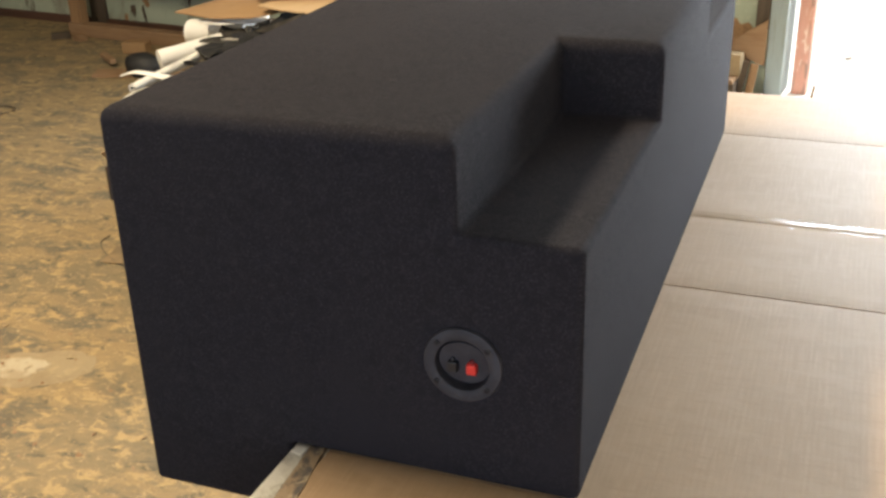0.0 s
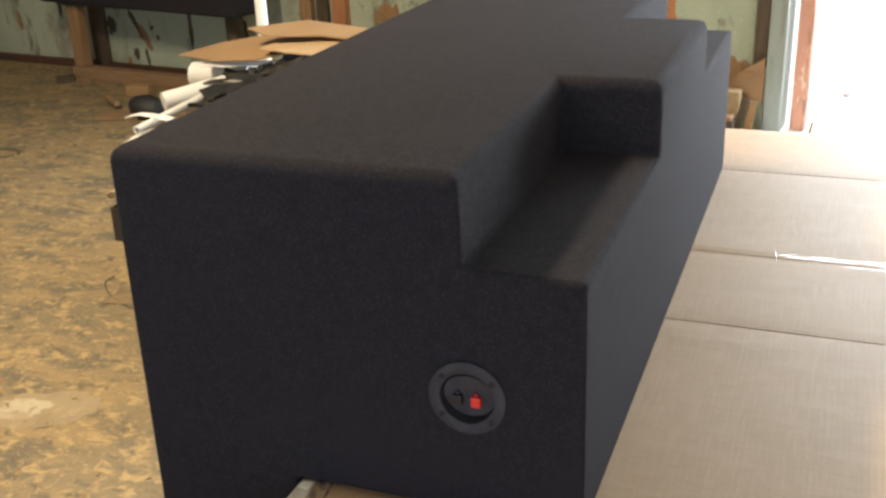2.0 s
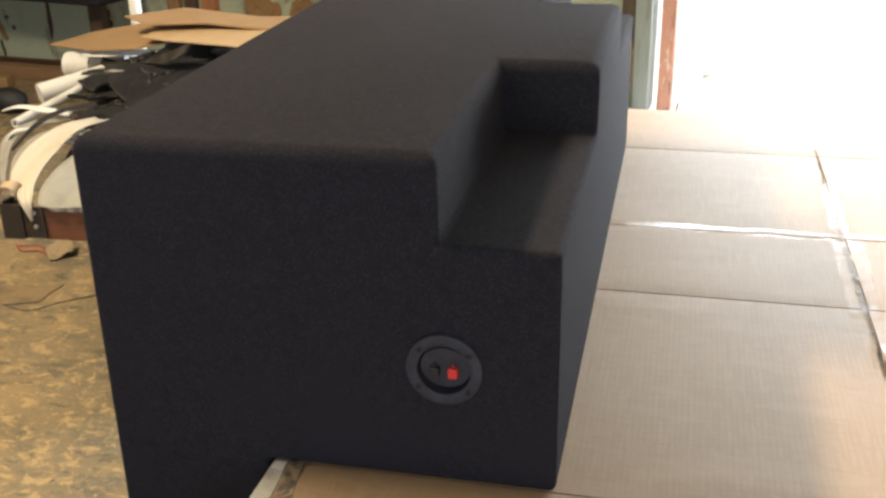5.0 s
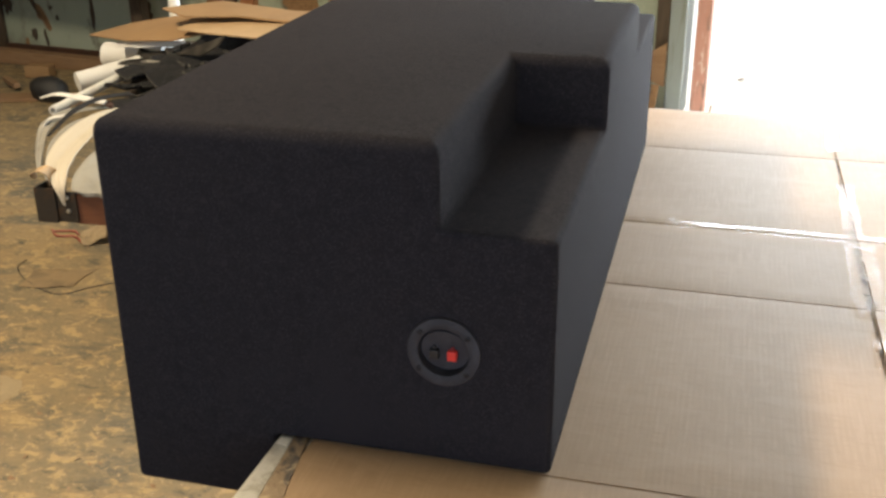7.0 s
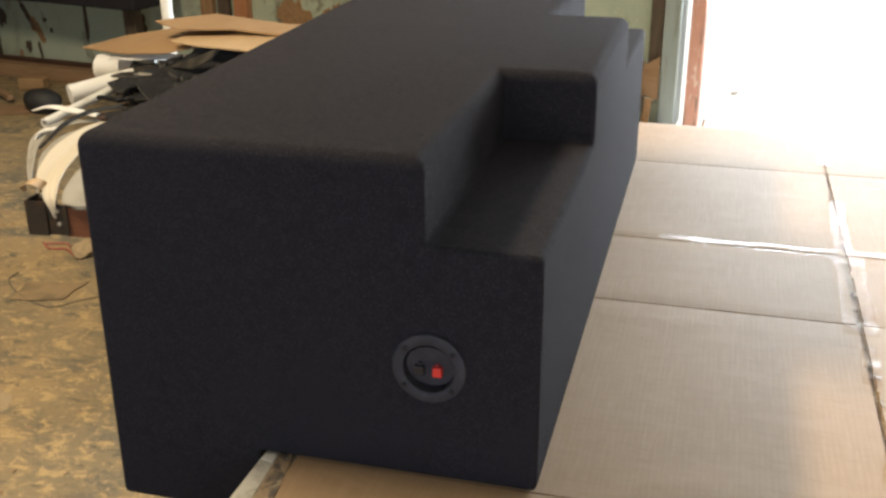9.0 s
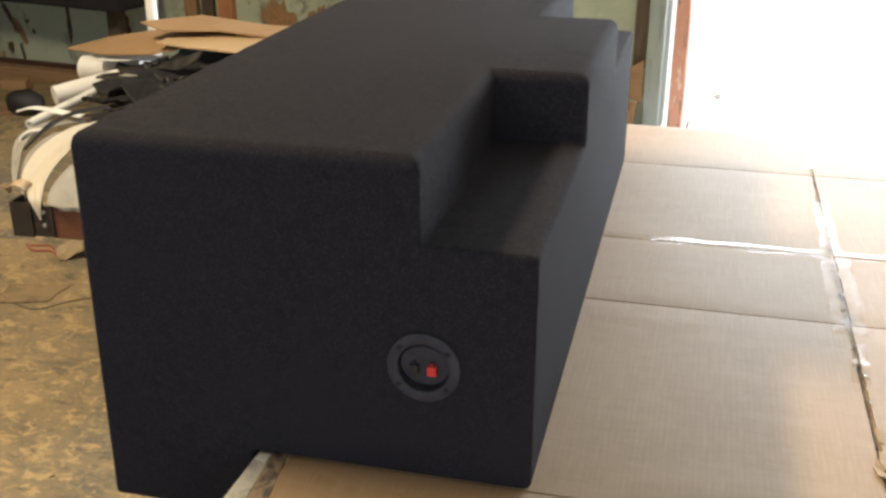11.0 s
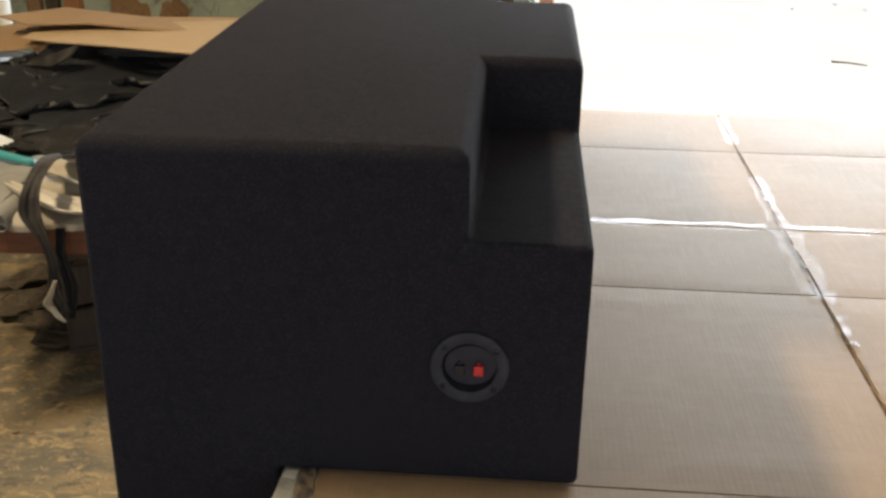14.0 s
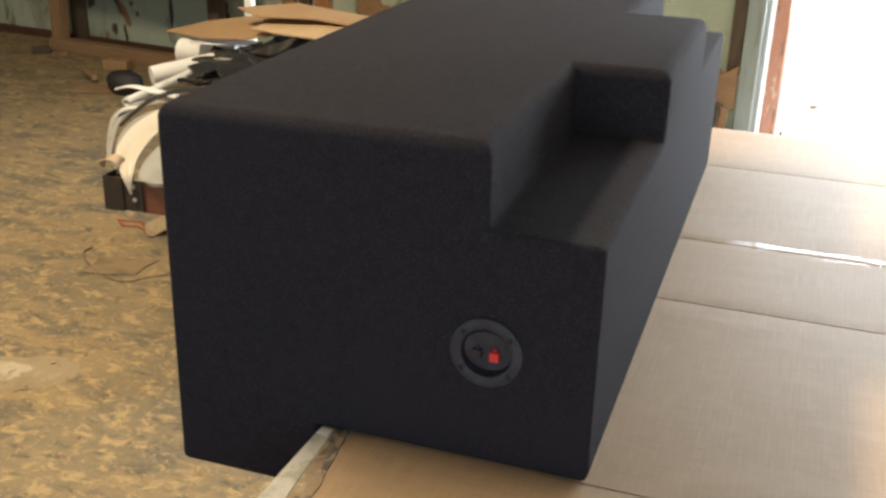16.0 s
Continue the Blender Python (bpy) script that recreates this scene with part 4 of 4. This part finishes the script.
tagged(wire_ring, "thin dark ring of wire on the floor", "wire")

spool = part("black_bag", lathe(((0.010, -0.105), (0.050, -0.098), (0.072, -0.06), (0.078, 0.0), (0.068, 0.05), (0.046, 0.09), (0.012, 0.105)), 28, "X"), BLACK_RUBBER, smooth=True)
for v in spool.data.vertices:
    v.co *= 1 + 0.18 * noise.noise(v.co * 14)
spool.matrix_world = pose(-3.04, 4.12, FLOOR + 0.066, 0, 0, 12)
tagged(spool, "lumpy black bag lying on the floor", "bag")


def offcut(x, y, z, sx, sy, sz, rx, rz, mat, label, name="wood_offcut"):
    ob = part(name, box(-sx / 2, sx / 2, -sy / 2, sy / 2, -sz / 2, sz / 2, min(sx, sy, sz) * 0.08), mat)
    ob.matrix_world = pose(x, y, z, rx, 0, rz)
    return tagged(ob, label, "offcut", group="offcuts on the floor")


offcut(-3.44, 4.30, FLOOR + 0.04, 0.22, 0.035, 0.03, 8, -38, PLANK_WOOD, "short wood offcut on the dusty floor")
offcut(-3.24, 4.09, FLOOR + 0.015, 0.24, 0.11, 0.02, 3, 18, PLANK_WOOD, "flat wood offcut on the dusty floor")
offcut(-3.45, 4.60, FLOOR + 0.035, 0.16, 0.09, 0.07, 0, 10, KRAFT_DARK, "small cardboard carton on the dusty floor", "small_carton")
offcut(-4.20, 4.80, FLOOR + 0.02, 0.12, 0.07, 0.04, 0, 40, DARK_WOOD, "dark wood offcut on the dusty floor")
offcut(-4.03, 4.78, FLOOR + 0.015, 0.09, 0.06, 0.03, 0, -20, PLANK_WOOD, "short wood offcut on the dusty floor")
offcut(-2.84, 4.10, FLOOR + 0.03, 0.11, 0.08, 0.06, 0, 25, KRAFT_DARK, "small cardboard carton on the dusty floor", "small_carton")
offcut(-1.02, 2.10, FLOOR + 0.02, 0.20, 0.06, 0.03, 0, 60, PLANK_WOOD, "wood offcut under the low bench")
offcut(-0.95, 2.25, FLOOR + 0.06, 0.26, 0.16, 0.12, 0, 10, KRAFT_DARK, "cardboard carton under the low bench", "small_carton")

# added dark box, stands in for dark clutter and shade under the bench
crate = thing("under_bench_dark_box", HEAP @ pose(0.80, 0.868, 0), "dark slatted box added for the darkness under the low bench", "crate")
for k in range(3):
    z = 0.02 + k * 0.145
    part("front_slat", box(-0.44, 0.44, -0.52, -0.50, z, z + 0.125, 0.003), DARK_WOOD, crate)
    part("side_slat", box(-0.44, -0.42, -0.498, 0.52, z, z + 0.125, 0.003), DARK_WOOD, crate)
part("back_panel", box(-0.418, 0.44, 0.50, 0.52, 0.02, 0.435, 0.003), DARK_WOOD, crate)
part("end_panel", box(0.42, 0.44, -0.498, 0.498, 0.02, 0.435, 0.003), DARK_WOOD, crate)
part("bottom", box(-0.44, 0.44, -0.52, 0.52, 0.0, 0.018, 0.003), DARK_WOOD, crate)
carpet_scrap(0.62, 0.52, 0.470, 0.34, 0.30, 30, 31, 0.035, label="crumpled dark carpet offcut on the floor under the bench")
carpet_scrap(0.78, 0.26, 0.030, 0.36, 0.26, -10, 32, 0.035, label="crumpled dark carpet offcut on the floor under the bench")

# sawdust crumbs and chips
bm = bmesh.new()
rng = random.Random(4)
for k in range(1500):
    x, y = rng.uniform(-4.6, -0.3), rng.uniform(0.1, 4.7)
    if noise.noise(Vector((x * 1.3, y * 1.3, 5))) < -0.05 + 0.25 * rng.random():
        continue
    s = rng.uniform(0.003, 0.011)
    turn = Matrix.Rotation(rng.uniform(0, 6.28), 3, "Z")
    pts = [Vector((-s * rng.uniform(0.6, 1.6), 0, 0)), Vector((0, -s * 0.6, 0)), Vector((s * rng.uniform(0.6, 1.6), 0, 0)), Vector((0, s * 0.6, s * 0.5))]
    vs = [bm.verts.new(turn @ p + Vector((x, y, FLOOR + 0.002))) for p in pts]
    for tri in ((0, 1, 3), (1, 2, 3), (2, 0, 3), (0, 2, 1)):
        bm.faces.new([vs[i] for i in tri])
chips = part("sawdust_chips", bm, PLANK_WOOD)
tagged(chips, "loose sawdust chips scattered over the floor", "sawdust", kind="stuff")

# ---- stand with a black box by the far wall ----
stand = thing("timber_stand", pose(-3.68, 4.973, FLOOR, 0, 0, -7.5), "rough brown timber stand by the green wall", "stand")
part("foot_plank", box(-0.51, 0.98, -0.15, -0.06, 0, 0.085, 0.006), PLANK_WOOD, stand)
part("leg", box(-0.485, -0.385, -0.140, -0.070, 0.0852, 0.497, 0.005), WOOD, stand)
part("leg", box(0.86, 0.95, -0.140, -0.070, 0.0852, 0.497, 0.005), DARK_WOOD, stand)
part("cross_beam", box(-0.56, 1.00, -0.145, 0.10, 0.4972, 0.5195, 0.004), DARK_WOOD, stand)
far_box = part("speaker_box", box(-0.885, 0.885, -0.15, 0.15, 0.0, 0.46, 0.018, segments=3), CARPET)
far_box.matrix_world = pose(-3.472, 4.839, FLOOR + 0.520, 0, 0, -12.2)
tagged(far_box, "long plain black carpeted box on a timber stand", "speaker box")

# ---- scrap by the door post ----
def leaning(name, outline, depth, y, mat, label):
    ob = part(name, slab(outline, 0, depth, 0.003), mat)
    ob.matrix_world = ASKEW @ pose(0, WALL_Y - y, 0, 90)
    return tagged(ob, label, "board", group="scrap by the door post")


leaning("leaning_board", [(0.205, -0.68), (0.245, -0.635), (0.30, -0.585), (0.345, -0.56), (0.396, -0.525), (0.396, -0.76), (0.36, -0.75), (0.27, -0.71), (0.225, -0.74)], 0.016, 0.045, PLANK_WOOD, "broken orange-brown board jammed beside the door post")
leaning("leaning_board", [(0.15, -0.915), (0.19, -0.64), (0.215, -0.65), (0.205, -0.915)], 0.018, 0.065, ORANGE_WOOD, "narrow brown board leaning on the green wall")
leaning("leaning_board", [(0.325, -0.915), (0.345, -0.73), (0.385, -0.735), (0.365, -0.915)], 0.016, 0.13, WOOD, "short pale plank leaning beside the door post")
leaning("leaning_board", [(0.285, -0.90), (0.315, -0.71), (0.345, -0.72), (0.315, -0.90)], 0.012, 0.16, DARK_WOOD, "dark strip of wood leaning beside the door post")


def carton(x0, x1, y0, y1, z0, z1, mat, name, label):
    ob = part(name, box(x0, x1, WALL_Y - y1, WALL_Y - y0, FLOOR + z0, FLOOR + z1, 0.004), mat)
    return tagged(askew(ob), label, "offcut", group="scrap by the door post")


carton(0.10, 0.29, 0.09, 0.24, 0.001, 0.10, DARK_WOOD, "wood_block", "dark wooden block by the door post")
carton(0.205, 0.30, 0.09, 0.17, 0.125, 0.235, DUSTY_CREAM, "small_carton", "pale cardboard carton stacked by the door post")
carton(0.08, 0.285, 0.08, 0.25, 0.101, 0.124, PLANK_WOOD, "flat_offcut", "flat wood offcut lying on a block by the door post")
carton(0.17, 0.275, 0.27, 0.36, 0.001, 0.075, DUSTY_CREAM, "small_carton", "small brown carton on the floor by the door post")
knob = part("pale_ball", lathe(((0.004, -0.018), (0.013, -0.013), (0.018, 0.0), (0.013, 0.013), (0.004, 0.018)), 18), VINYL, smooth=True)
knob.matrix_world = ASKEW @ pose(0.24, WALL_Y - 0.31, FLOOR + 0.094)
tagged(knob, "small pale ball resting on a carton", "ball")

# ---- pale doorway slab and litter outside ----
# pale slab laid over the sawdust floor, its colour makes the doorway glare
white_out_slab = part("threshold", box(0.36, 3.9, 4.25, 5.66, FLOOR + 0.001, FLOOR + 0.006), YARD)
tagged(white_out_slab, "pale slab added so the floor whites out in the bright doorway", "threshold", kind="structure")


def leaf(x, y, z, length, width, turn, seed):
    bm = sheet(length, width, 0.0015, lambda a, b: 0.012 + 0.25 * b * b / width + 0.006 * noise.noise(Vector((a * 20, b * 20, seed))), 10, 5, 0.5, seed)
    ob = part("dry_leaf", bm, LEAF)
    ob.matrix_world = pose(x, y, z, 0, 0, turn)
    return tagged(ob, "dry brown leaf on the pale yard", "leaf", group="litter outside")


leaf(0.768, 5.443, FLOOR + 0.006, 0.050, 0.035, 20, 0)
leaf(2.72, 8.39, -0.98, 0.06, 0.03, 67, 1)
leaf(3.15, 8.66, -0.98, 0.08, 0.025, 114, 2)
leaf(3.34, 8.43, -0.98, 0.05, 0.03, 161, 3)
twig = part("twig", tube([(2.55, 6.42, -0.974), (2.66, 6.39, -0.972), (2.77, 6.33, -0.974)], 0.007, 16, 8, 0.5), LEAF, smooth=True)
tagged(twig, "thin dry twig on the pale yard", "twig", group="litter outside")
twig = part("twig", tube([(0.604, 4.58, FLOOR + 0.007), (0.607, 4.58, FLOOR + 0.040), (0.614, 4.58, FLOOR + 0.085)], 0.010, 10, 8, 0.5), LEAF, smooth=True)
tagged(twig, "short dry twig standing at the threshold", "twig", group="litter outside")
